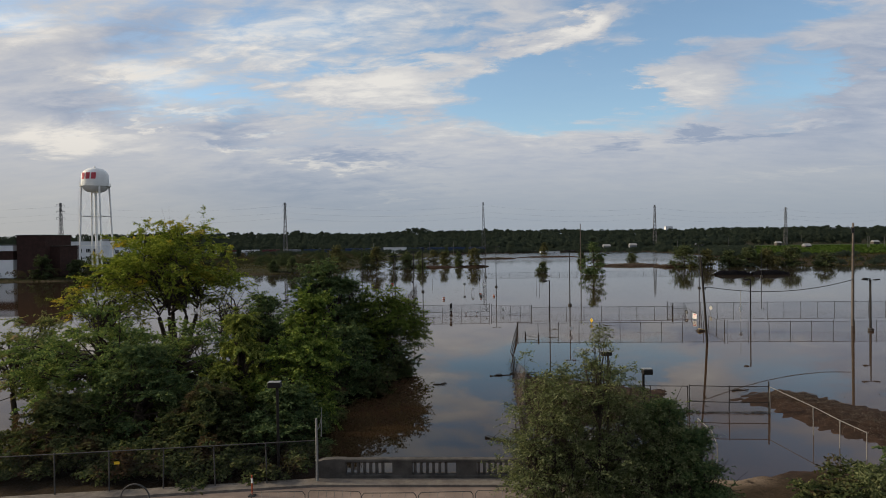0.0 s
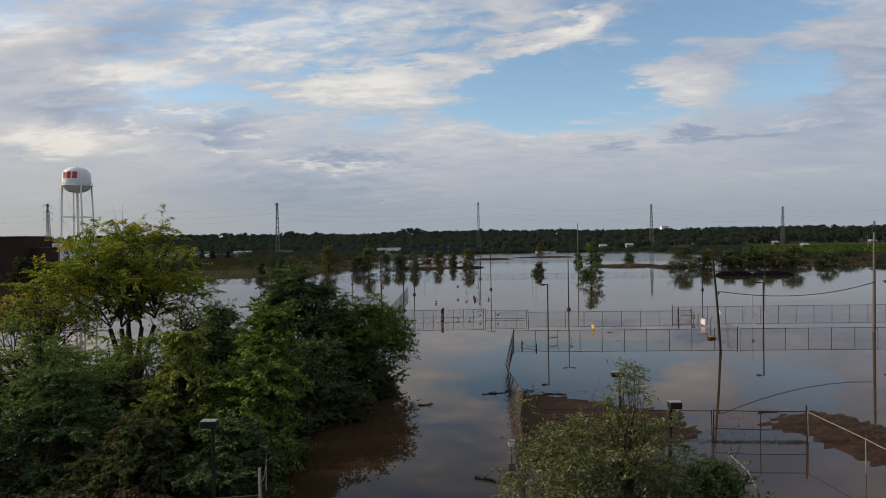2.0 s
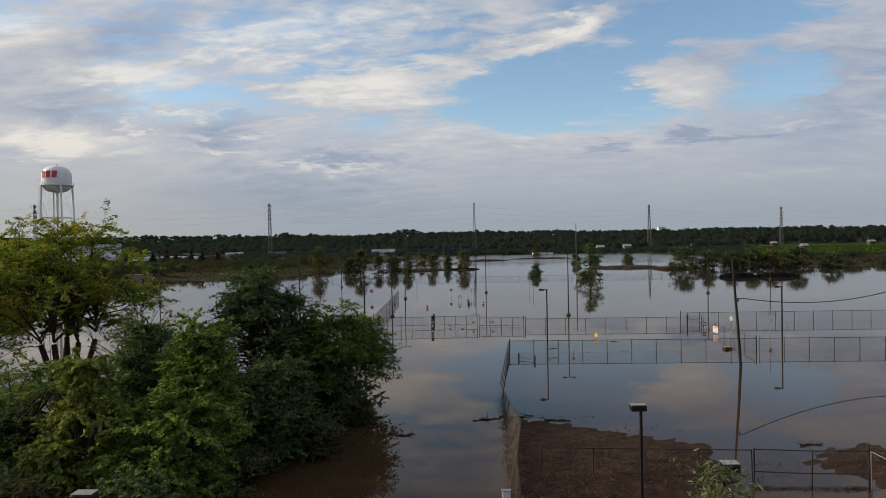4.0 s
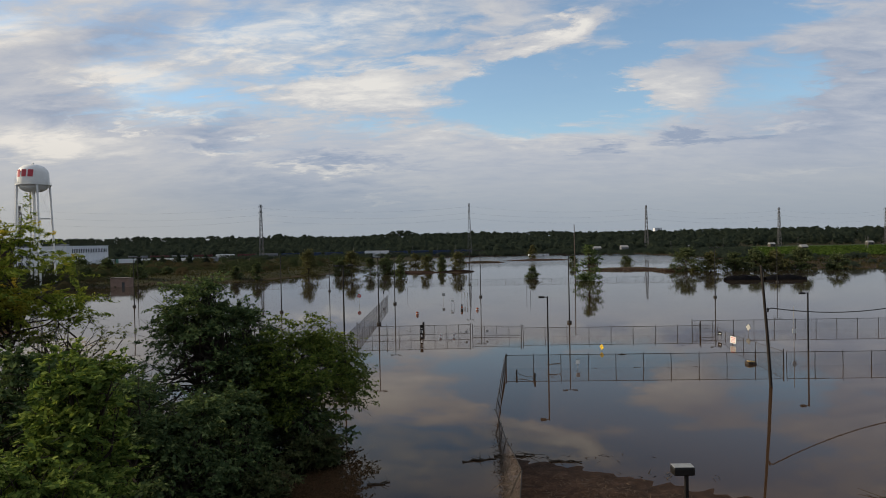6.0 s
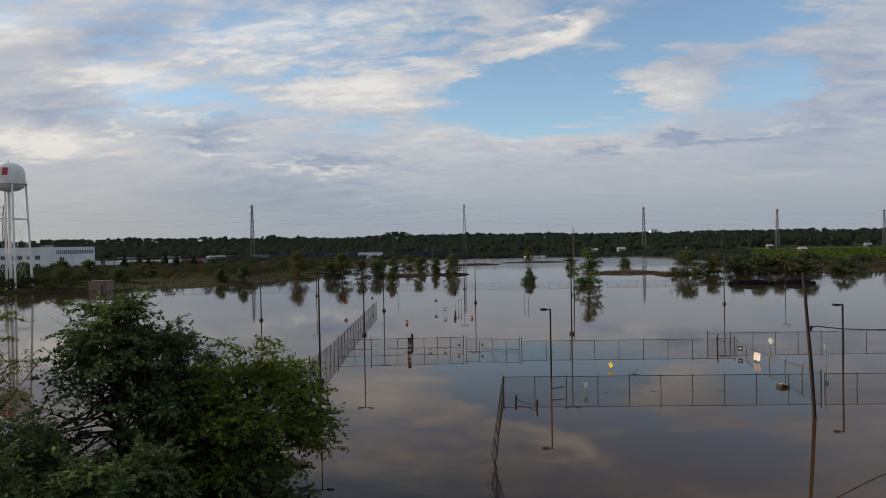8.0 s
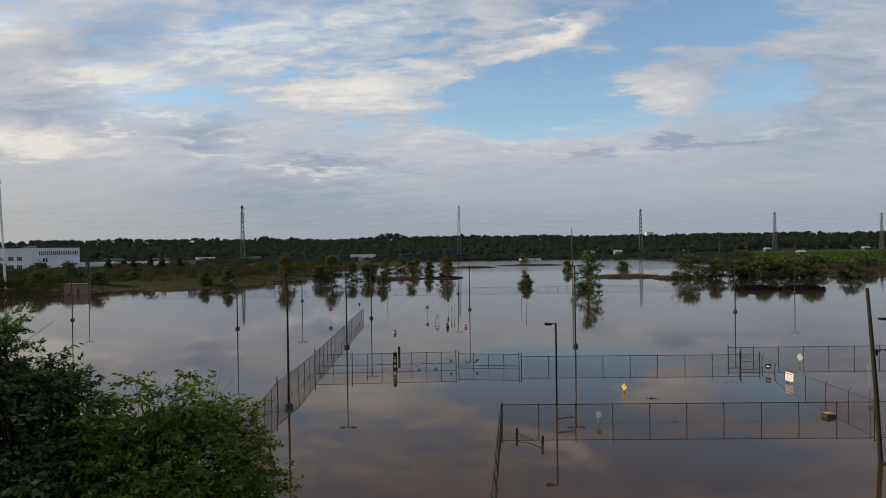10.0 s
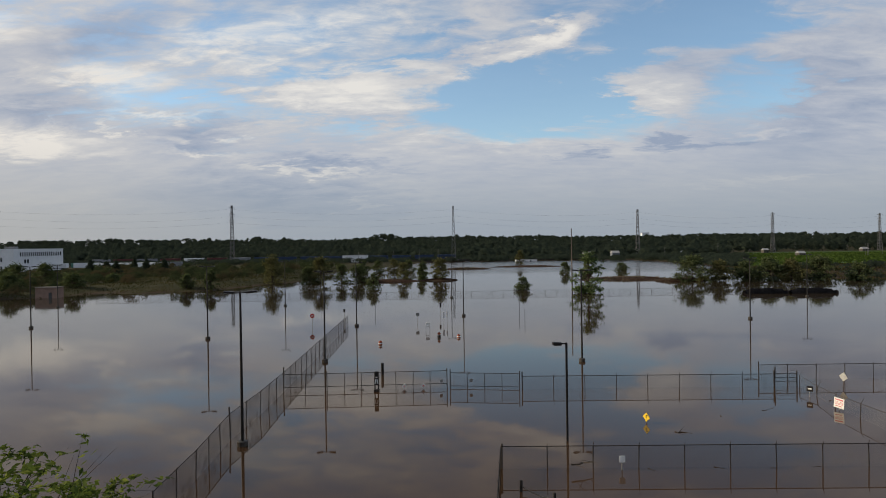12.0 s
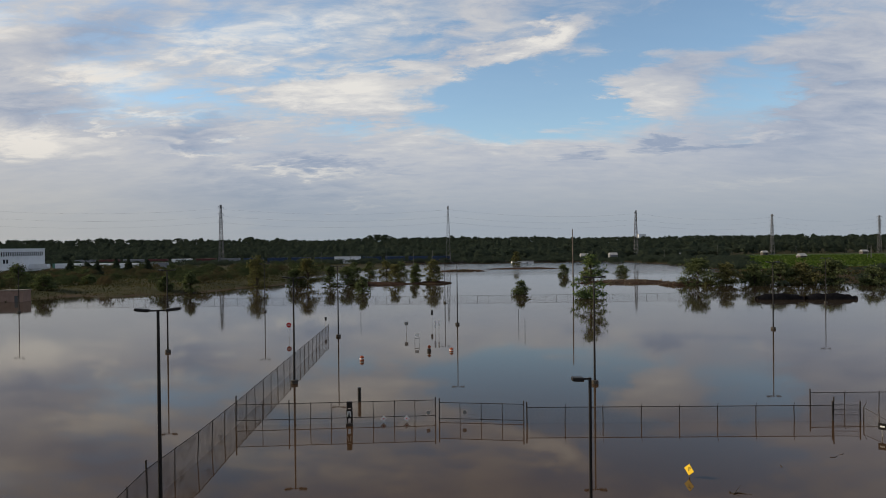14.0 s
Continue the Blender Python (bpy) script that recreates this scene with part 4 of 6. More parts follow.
LEAF_REED = leaf_material("reeds", [(0.0, (0.026, 0.028, 0.012)), (0.5, (0.046, 0.044, 0.019)), (1.0, (0.078, 0.064, 0.031))], (0.020, 0.024, 0.009), 0.05, (0.45, 0.6))
LEAF_LAWN = leaf_material("meadow_grass", [(0.0, (0.024, 0.042, 0.009)), (0.6, (0.042, 0.068, 0.016)), (1.0, (0.062, 0.092, 0.024))])
reeds("reeds", "brown and olive reeds on the far bank", 31, (-230, -55, 225, 440), 46000, (0.35, 0.28), LEAF_REED)
for k, (x, y, rx, ry) in enumerate(ISLETS[:1] + ISLETS[3:5]):
    a = np.random.default_rng(60 + k).normal(size=(900, 4)) * 0.42
    p = np.stack([x + a[:, 0] * rx, y + a[:, 1] * ry, 0.85 * np.clip(1 - (a[:, 0] ** 2 + a[:, 1] ** 2), 0, 1) ** 0.7 - 0.12], 1)
    t = np.stack([a[:, 2] * 0.5, a[:, 3] * 0.5, 0.12 + 0.5 * abs(a[:, 2])], 1)
    s = np.stack([a[:, 3], a[:, 2], 0 * a[:, 2]], 1) * 0.5
    v = np.stack([p - s, p + s, p + t + s * 0.4, p + t - s * 0.4], 1).reshape(-1, 3)
    tagged(new("dry_grass", raw_mesh("dry_grass", v, 4, np.arange(len(v)).reshape(-1, 4), DRY_GRASS)), "dry tan grass on a mud islet", "grass", kind="stuff")
reeds("reeds", "brown reeds along the muddy bank", 32, (112, 330, 262, 385), 24000, (0.4, 0.5), LEAF_REED)
reeds("meadow_grass", "green meadow grass", 33, (165, 600, 392, 640), 26000, (0.8, 1.8), LEAF_LAWN, lambda x, y: x - 4.5 > 0.49 * (y - 65))

# young conifers by the depot
for i, (x, y, h) in enumerate([(-174, 380, 8), (-167, 382, 9.5), (-161, 380, 8), (-153, 383, 8.5), (-146, 381, 9), (-138, 384, 8)]):
    rngc = np.random.default_rng(90 + i)
    top = empty("conifer", pose(x, y, at_ground(x, y) - 0.1), "small dark conifer beside the trailers", "tree", "conifers by the trailers")
    part("trunk", tubed((0, 0, 0), (0, 0, h * 0.8), 0.16, 0.04, 6), BARK, top)
    zz = rngc.uniform(0.05, 1, 26)
    cc = np.stack([rngc.normal(size=26) * 0.25 * (1 - zz) * 3, rngc.normal(size=26) * 0.25 * (1 - zz) * 3, zz * h * 0.95 + 0.2], 1)
    v = leaf_quads(rngc, cc, 0.45 + (1 - zz) * 1.9, 3600, 0.8, 0.35, 0.6)
    v[:, 2] = np.maximum(v[:, 2], 0.05)
    part("crown", raw_mesh("crown", v, 4, np.arange(len(v)).reshape(-1, 4), LEAF_WOODS), LEAF_WOODS, top)


# ---- fences ----
POST_MESH = {}


def post_mesh(height, radius, mat, arm=0.0):
    key = (round(height, 2), radius, mat.name, arm)
    if key not in POST_MESH:
        bm = tubed((0, 0, -1.0), (0, 0, height), radius, None, 8)
        tube(bm, (0, 0, height), (0, 0, height + 0.05), radius * 1.3, radius * 0.5, 8)
        if arm:
            tube(bm, (0, 0, height), (0.0, -0.16 * arm, height + 0.3 * arm), radius * 0.5, None, 5)
        POST_MESH[key] = to_mesh("post", bm, mat)
    return POST_MESH[key]


def fence(name, points, height, label, spacing=3.05, fabric=MESH_CLEAN, post_mat=STEEL_RUST, rails=(1.0,), radius=0.038, tall=(), arm=0.0, bottom=-0.6, tops=None,
          leans=None, category="fence", rail_radius=0.03):
    """Posts, pipe rails and woven wire along points (x, y). tall: {corner: extra height}; tops: a height at each point; leans: sideways tilt of each point's top."""
    x0, y0 = points[0]
    top = empty(name, pose(x0, y0, 0), label, category)
    tops = tops or [height] * len(points)
    leans = leans or [(0, 0)] * len(points)
    tall = dict(tall)
    for i in range(len(points) - 1):
        a, b = Vector((*points[i], 0)) - Vector((x0, y0, 0)), Vector((*points[i + 1], 0)) - Vector((x0, y0, 0))
        la, lb = Vector((*leans[i], 0)), Vector((*leans[i + 1], 0))
        n = max(1, round((b - a).length / spacing))
        for k in range(n + (i == len(points) - 2)):
            t = k / n
            p, h, ln = a.lerp(b, t), tops[i] + (tops[i + 1] - tops[i]) * t, la.lerp(lb, t)
            corner = i if k == 0 else i + 1 if k == n else None
            extra = tall.get(corner, 0.0)
            ob = part("post", post_mesh(h + extra, radius * (1.5 if extra else 1), post_mat, 0 if extra else arm), post_mat, top)
            tilt = Vector((ln.x, ln.y, h)).normalized().to_track_quat("Z", "Y") if ln.length > 1e-6 else Euler((radians(random.uniform(-1.2, 1.2)), radians(random.uniform(-1.2, 1.2)), 0)).to_quaternion()
            ob.matrix_local = Matrix.Translation(p) @ tilt.to_matrix().to_4x4()
        for f in rails:
            part("rail", tubed(a + la * f + Vector((0, 0, tops[i] * f)), b + lb * f + Vector((0, 0, tops[i + 1] * f)), rail_radius, None, 6), post_mat, top)
        if fabric:
            bm = bmesh.new()
            d = (b - a).normalized()
            off = Vector((d.y, -d.x, 0)) * 0.035
            rows = []
            for k in range(n + 1):
                t = k / n
                h, ln, p = tops[i] + (tops[i + 1] - tops[i]) * t, la.lerp(lb, t), a.lerp(b, t)
                sag = Vector((random.uniform(-1, 1), random.uniform(-1, 1), 0)) * 0.02
                rows.append((bm.verts.new(p + off + ln * (bottom / h) + Vector((0, 0, bottom))), bm.verts.new(p + off + ln * 0.5 + sag + Vector((0, 0, h * 0.5))),
                             bm.verts.new(p + off + ln + Vector((0, 0, h * 0.99)))))
            for (a1, b1, c1), (a2, b2, c2) in zip(rows, rows[1:]):
                bm.faces.new((a1, a2, b2, b1))
                bm.faces.new((b1, b2, c2, c1))
            part("chain_link", bm, fabric, top)
    return top


fence("chain_link_fence", [(-11.2, 87.5), (-11.45, 94), (-11.9, 102), (-11.65, 109), (-11.72, 117.6), (-12.5, 168.4)], 1.85, "long silted chain-link fence rising from the flood", fabric=MESH_SILT, tall=[(2, 0.5), (4, 0.5)],
      tops=[1.75, 1.82, 1.95, 2.05, 1.9, 1.85], leans=[(0, 0), (0.05, 0), (-0.06, 0), (0.10, 0), (0, 0), (0, 0)], arm=0.4)
fence("chain_link_fence", [(-11.1, 87.2), (-8.4, 86.6)], 1.5, "short silted chain-link return fence", fabric=MESH_SILT)
fence("swing_gate", [(-11.68, 117.5), (-7.4, 117.7), (4.6, 118.25)], 1.72, "wide closed chain-link vehicle gate in floodwater", 1.72, rails=(1.0, 0.25), tall=[(1, 0.25), (2, 0.2)], rail_radius=0.028, radius=0.03, category="gate")
fence("swing_gate", [(4.9, 118.28), (11.8, 117.25)], 1.5, "closed chain-link gate leaf with a middle rail", 1.72, rails=(1.0, 0.12), tall=[(0, 0.3), (1, 0.25)], rail_radius=0.028, radius=0.03, category="gate")
fence("chain_link_fence", [(12.05, 117.2), (36.8, 116.5)], 1.25, "chain-link fence with angled post tips in floodwater", 3.09, tall=[(0, 0.4), (1, 0.3)], arm=1.0)
fence("chain_link_fence", [(36.95, 119.8), (96.2, 119.0)], 1.5, "chain-link fence along the drowned yard", 2.95, tall=[(0, 0.3)], arm=0.6)
fence("chain_link_fence", [(36.9, 116.6), (39.0, 116.4)], 1.27, "short chain-link panel with several rails at the corner", 3.0, rails=(1.0, 0.68, 0.36), rail_radius=0.022, tall=[(0, 0.6), (1, 0.25)])
fence("chain_link_fence", [(39.2, 116.3), (38.6, 112.5), (37.8, 108.5), (37.1, 94.5)], 1.45, "bent chain-link fence with curved post tips", 3.2, tall=[(3, 0.25)], arm=1.4, rails=(1.0,),
      tops=[1.1, 0.9, 1.1, 1.45], leans=[(0.02, 0), (0.12, 0), (0.08, 0), (0, 0)], rail_radius=0.022)
fence("chain_link_fence", [(7.77, 95.0), (36.95, 94.3)], 1.42, "chain-link fence with silt-marked wire in floodwater", 2.92, tall=[(0, 0.15)], arm=0.8)
fence("chain_link_fence", [(37.3, 94.3), (78.2, 93.5)], 1.42, "chain-link fence across the flooded lot", 3.0, arm=0.8)
fence("chain_link_fence", [(7.67, 94.8), (6.5, 84), (5.6, 75), (5.0, 66), (4.7, 59.5)], 1.3, "battered leaning fence clogged with flood debris", 3.0, fabric=MESH_SILT,
      tops=[1.4, 1.1, 0.9, 1.5, 2.0], leans=[(0, 0), (-0.15, 0), (-0.3, 0), (0.35, 0), (0.9, 0)], arm=0.5)
fence("chain_link_fence", [(4.7, 59.3), (4.3, 52.5), (4.1, 44)], 2.0, "leaning fence hung with dried flood debris", 3.0, fabric=MESH_SILT, tops=[2.0, 2.0, 1.8], leans=[(0.9, 0), (0.4, 0), (0.1, 0)])
fence("chain_link_fence", [(6.2, 54.0), (17.6, 53.2)], 2.0, "chain-link fence across the mud bank", 2.9, fabric=None)
fence("chain_link_fence", [(17.7, 53.2), (20.6, 52.8), (23.6, 52.7)], 2.05, "chain-link fence with debris along the waterline", 3.0, tall=[(2, 0.35)], arm=0.5, rails=(1.0, 0.4))
fence("chain_link_fence", [(-24.0, 35.0), (-7.9, 37.45)], 2.8, "tall dull chain-link fence in front of the trees", 2.8, fabric=MESH_FAINT, post_mat=STEEL_DULL, tops=[2.8, 2.85], bottom=0.45)
fence("chain_link_fence", [(-93, 234.5), (-14, 234.2), (128, 234.8)], 1.05, "distant chain-link fence across the floodwater", 3.05, radius=0.035, rails=(1.0,), fabric=MESH_FAINT, rail_radius=0.022, post_mat=STEEL_DULL)
fence("pipe_railing", [(23.62, 52.55), (24.0, 47.2), (24.2, 44.5), (24.6, 42.4)], 2.0, "white pipe railing down to the water", 4.6, fabric=None, post_mat=WHITE_RAIL, rails=(1.0,), radius=0.03, rail_radius=0.028, category="railing", tops=[2.05, 1.95, 1.8, 1.65])
fence("pipe_railing", [(16.3, 47.5), (16.15, 44.6), (15.4, 41.8)], 1.1, "white handrail with a wire panel at the water's edge", 4.0, fabric=MESH_CLEAN, post_mat=WHITE_RAIL, rails=(1.0,), radius=0.03, rail_radius=0.028, category="railing")


# ---- lamp posts and poles ----
def twin_lamp(x, y, height=11.2, turn=0.0, label="tall twin-headed parking lot lamp on a concrete pier", tilt=0.0):
    top = empty("lamp_post", pose(x, y, 0, 0, tilt, turn), label, "lamp post", "parking lot lamps")
    bm = tubed((0, 0, -0.95), (0, 0, 0.32), 0.40, 0.38, 16)
    tube(bm, (0, 0, 0.32), (0, 0, 0.38), 0.38, 0.30, 16)
    part("pier", bm, CONCRETE_WET, top, "wet concrete pier")
    part("pole", tubed((0, 0, 0.3), (0, 0, height), 0.115, 0.075, 10), STEEL_DARK, top)
    part("arm", boxed(1.15, 0.07, 0.08, pose(0, 0, height - 0.06), 0.01), STEEL_DARK, top)
    for s in (-1, 1):
        bm = boxed(0.78, 0.40, 0.15, pose(s * 0.80, 0, height, 0, -6 * s, 0), 0.03)
        head = part("lamp_head", bm, STEEL_DARK, top)
        part("lens", boxed(0.6, 0.30, 0.02, pose(s * 0.80, 0, height - 0.09, 0, -6 * s, 0)), GALV, head)
    return top


for x, y, h, turn in ((-10.57, 100.6, 11.2, 12), (-10.4, 133.4, 11.3, 0), (-32.7, 154.8, 11.5, 4), (-10.87, 167.9, 11.4, 0), (8.84, 181.5, 11.4, 0), (7.39, 225.4, 11.0, 0),
                      (21.2, 131.25, 11.1, 0), (61.05, 170.3, 11.2, 0), (96.5, 212.9, 10.6, 0), (-33.5, 209.0, 10.8, 0), (-71.5, 172.0, 11.4, 0), (-91.6, 214.0, 10.6, 0), (57.2, 94.2, 7.2, 0)):
    twin_lamp(x, y, h, turn)


def single_lamp(x, y, height):
    top = empty("lamp_post", pose(x, y, 0), "dark single-headed lamp post standing in floodwater", "lamp post", "single lamps")
    part("pole", boxed(0.15, 0.15, height + 0.9, pose(0, 0, (height - 0.9) / 2), 0.02), STEEL_DARK, top)
    part("arm", boxed(0.35, 0.08, 0.10, pose(-0.2, 0, height - 0.08), 0.01), STEEL_DARK, top)
    head = part("lamp_head", boxed(0.66, 0.40, 0.22, pose(-0.68, 0, height - 0.08, 0, 2, 0), 0.04), STEEL_DARK, top)
    part("lens", boxed(0.5, 0.30, 0.02, pose(-0.68, 0, height - 0.2, 0, 2, 0)), GALV, head)


single_lamp(13.1, 100.4, 7.2)
single_lamp(44.63, 103.4, 6.85)
single_lamp(62.5, 102.9, 6.8)


def yard_lamp(x, y, height, wide, heads, label, mat=STEEL_DARK, cap=STEEL_DARK, z=None):
    z = at_ground(x, y) - 0.1 if z is None else z
    top = empty("yard_lamp", pose(x, y, z), label, "lamp post")
    h = height - z
    part("pole", boxed(0.13, 0.13, h, pose(0, 0, h / 2), 0.015), mat, top)
    for dx in heads:
        head = part("lamp_head", boxed(wide, 0.45, 0.30, pose(dx, 0, h - 0.05), 0.04), mat, top)
        part("lid", boxed(wide * 0.96, 0.42, 0.03, pose(dx, 0, h + 0.12), 0.01), cap, head)
    return top


yard_lamp(10.9, 50.8, 5.1, 0.80, (-0.14,), "short box floodlight on a dark post", cap=GALV)
yard_lamp(10.35, 39.4, 6.15, 0.56, (0.22,), "box-headed yard lamp on a dark post", cap=GALV)
yard_lamp(-10.35, 38.4, 5.75, 0.72, (-0.15,), "grey box street lamp among the trees", STEEL_DARK, GALV)


def curve(name, pts, radius, mat, parent=None, label="", category="cable"):
    cu = bpy.data.curves.new(name, "CURVE")
    cu.dimensions, cu.bevel_depth, cu.bevel_resolution = "3D", radius, 1
    sp = cu.splines.new("POLY")
    sp.points.add(len(pts) - 1)
    for p, q in zip(sp.points, pts):
        p.co = (*q, 1)
    deps = new("tmp", cu)
    me = bpy.data.meshes.new_from_object(deps)
    bpy.data.objects.remove(deps)
    bpy.data.curves.remove(cu)
    me.name = name
    me.materials.clear()
    me.materials.append(mat)
    ob = new(name, me)
    ob.parent = parent
    if label:
        tagged(ob, label, category)
    return ob


def sag(a, b, drop, n=24):
    a, b = Vector(a), Vector(b)
    return [tuple(a.lerp(b, k / n) - Vector((0, 0, 4 * drop * (k / n) * (1 - k / n)))) for k in range(n + 1)]


def utility_pole(x, y, height, r, label, lean=(0, 0), mat=WOOD_POLE):
    top = empty("utility_pole", pose(x, y, 0), label, "utility pole")
    bm = bmesh.new()
    verts, faces = sweep([(-lean[0] * 0.1, 0, -1.0), (lean[0] * 0.3, lean[1] * 0.3, height * 0.4), (lean[0] * 0.75, lean[1] * 0.75, height * 0.8), (lean[0], lean[1], height)], [r, r * 0.9, r * 0.75, r * 0.65], 10)
    vs = [bm.verts.new(v) for v in verts]
    for f in faces:
        bm.faces.new([vs[i] for i in f])
    bm.faces.new(vs[-10:])
    part("pole", bm, mat, top, smooth_faces=True)
    return top


p = utility_pole(31.0, 85.0, 11.1, 0.15, "leaning dark utility pole in floodwater", (-0.75, 0), WOOD_DARK)
part("bracket", boxed(0.10, 0.14, 0.4, pose(-0.2, -0.05, 7.0), 0.01), STEEL_DARK, p)
p = utility_pole(57.7, 99.2, 15.3, 0.21, "tall pale wooden utility pole in the flood", (0.1, 0))
part("bracket", boxed(0.3, 0.3, 0.8, pose(0, 0, 14.2), 0.02), STEEL_DARK, p)
utility_pole(43.0, 239.5, 18.6, 0.20, "tall slim wooden utility pole far off in the flood", (-0.1, 0))
curve("sagging_cable", [(30.75, 85.0, 7.0)] + sag((31.2, 85.1, 7.15), (57.7, 99.1, 6.9), 1.1), 0.05, CABLE, label="black cable sagging between two utility poles")


# ---- far side: tower, buildings, trains, pylons ----
def water_tower(x, y, ground_z=0.8):
    top = empty("water_tower", pose(x, y, 0, 0, 0, 0), "white steel water tower with red painted marks", "water tower")
    bm = bmesh.new()
    profile = [(0.0, 43.6), (1.4, 43.5), (2.8, 43.1), (3.95, 42.3), (4.6, 41.3), (4.88, 40.2), (4.88, 36.6), (4.75, 35.9), (4.1, 34.9), (2.8, 34.1), (1.0, 33.75), (0.0, 33.75)]
    seg = 40
    rings = [[bm.verts.new((r * math.cos(2 * math.pi * k / seg), r * math.sin(2 * math.pi * k / seg), z)) for k in range(seg)] if r else [bm.verts.new((0, 0, z))] for r, z in profile]
    for a, b in zip(rings, rings[1:]):
        for k in range(seg):
            k2 = (k + 1) % seg
            if len(a) == 1:
                bm.faces.new((a[0], b[k], b[k2]))
            elif len(b) == 1:
                bm.faces.new((a[k2], a[k], b[0]))
            else:
                bm.faces.new((a[k], b[k], b[k2], a[k2]))
    bmesh.ops.recalc_face_normals(bm, faces=bm.faces)
    tank = part("tank", bm, WHITE_PAINT, top, smooth_faces=True)
    part("vent", tubed((0, 0, 43.5), (0, 0, 44.2), 0.35, 0.25, 12), WHITE_PAINT, tank)
    # painted marks on the side towards the flood: three slanted strokes
    face = math.atan2(-245, 146)
    for k, a in enumerate((-68, -43, -18)):
        bm = bmesh.new()
        t0 = face + radians(a)
        cols = []
        for i in range(7):
            t = t0 + radians(19) * i / 6
            cols.append([bm.verts.new((4.91 * math.cos(t + s), 4.91 * math.sin(t + s), z)) for z, s in ((38.9, 0.0), (40.2, 0.03), (41.4, 0.055))])
        for c1, c2 in zip(cols, cols[1:]):
            for j in range(2):
                bm.faces.new((c1[j], c2[j], c2[j + 1], c1[j + 1]))
        part("painted_mark", bm, RED_FADED, tank, "faded red painted mark")
    bm = bmesh.new()
    for z, r in ((36.4, 0.10), (37.3, 0.05), (36.85, 0.04)):
        for k in range(28):
            a, b = 2 * math.pi * k / 28, 2 * math.pi * (k + 1) / 28
            tube(bm, (5.45 * math.cos(a), 5.45 * math.sin(a), z), (5.45 * math.cos(b), 5.45 * math.sin(b), z), r, None, 5)
    part("balcony_rail", bm, WHITE_PAINT, top)
    bm = bmesh.new()
    bmesh.ops.create_cone(bm, cap_ends=True, segments=40, radius1=5.5, radius2=5.5, depth=0.14, matrix=pose(0, 0, 36.25))
    part("balcony", bm, WHITE_PAINT, top)
    feet = []
    for k in range(4):
        a = radians(46 + 90 * k)
        c, s = math.cos(a), math.sin(a)
        feet.append((c, s))
        part("leg", tubed((6.3 * c, 6.3 * s, ground_z - 0.5), (5.0 * c, 5.0 * s, 36.6), 0.36, 0.33, 12), WHITE_PAINT, top)
    part("riser", tubed((0, 0, ground_z - 0.5), (0, 0, 33.9), 0.50, 0.50, 16), WHITE_PAINT, top)
    for z in (13.0, 24.5):
        for k in range(4):
            (c1, s1), (c2, s2) = feet[k], feet[(k + 1) % 4]
            r = 6.3 - 1.3 * z / 36.6
            part("strut", tubed((r * c1, r * s1, z), (r * c2, r * s2, z), 0.17, None, 8), WHITE_PAINT, top)
    for z1, z2 in ((1.5, 13.0), (13.0, 24.5), (24.5, 35.5)):
        for k in range(4):
            (c1, s1), (c2, s2) = feet[k], feet[(k + 1) % 4]
            r1, r2 = 6.3 - 1.3 * z1 / 36.6, 6.3 - 1.3 * z2 / 36.6
            bm = tubed((r1 * c1, r1 * s1, z1), (r2 * c2, r2 * s2, z2), 0.03, None, 5)
            tube(bm, (r1 * c2, r1 * s2, z1), (r2 * c1, r2 * s1, z2), 0.04, None, 5)
            part("tie_rod", bm, WHITE_PAINT, top)
    bm = bmesh.new()
    c, s = feet[2]
    for o in (-0.2, 0.2):
        tube(bm, (6.9 * c + o, 6.9 * s, ground_z), (5.5 * c + o, 5.5 * s, 38.6), 0.04, None, 5)
    part("ladder", bm, WHITE_PAINT, top)
    return top


water_tower(-145.3, 248.7)


def window_on(parent, x, y, z, w, h, turn=0.0, bars=1):
    win = part("window", boxed(w, 0.12, h, pose(x, y, z, 0, 0, turn)), WINDOW_DARK, parent)
    bm = bmesh.new()
    m = pose(x, y, z, 0, 0, turn)
    for dz in (-h / 2, h / 2):
        box(bm, w + 0.2, 0.2, 0.12, m @ pose(0, 0, dz))
    for k in range(bars + 2):
        box(bm, 0.12, 0.2, h, m @ pose(-w / 2 + w * k / (bars + 1), 0, 0))
    part("window_frame", bm, WHITE_WALL, win)


def white_depot():
    top = empty("depot_building", pose(-255, 443, 0.6), "long white flat-roofed depot with dark windows", "building")
    part("wall", boxed(32, 48, 14.2, pose(0, 0, 7.1)), WHITE_WALL, top)
    part("roof", boxed(31.2, 47.2, 0.3, pose(0, 0, 14.25)), ROOF_GREY, top)
    bm = bmesh.new()
    for sx, sy, x, y in ((32.3, 0.4, 0, -24), (32.3, 0.4, 0, 24), (0.4, 47.7, -16, 0), (0.4, 47.7, 16, 0)):
        box(bm, sx, sy, 0.5, pose(x, y, 14.35))
    part("parapet", bm, WHITE_WALL, top)
    for x in (-13.0, -8.0, -3.0, 3.0, 8.0):
        for z in (3.4, 8.4):
            window_on(top, x, -24.05, z, 3.2, 2.6, 0, 2)
    for k in range(21):
        window_on(top, 16.05, -18 + k * 1.95, 11.4, 1.15, 2.6, 90, 0)
    for y in (-14.0, -11.5):
        window_on(top, 16.05, y, 7.2, 1.9, 2.4, 90, 0)
    annex = part("annex", boxed(14, 24, 11.5, pose(-23.5, 4, 5.75)), WHITE_WALL, top)
    part("roof_unit", boxed(4, 3, 1.6, pose(4, -6, 15.2), 0.1), ROOF_GREY, top)
    part("roof_unit", boxed(3, 3, 1.3, pose(-6, 4, 15.0), 0.1), ROOF_GREY, top)


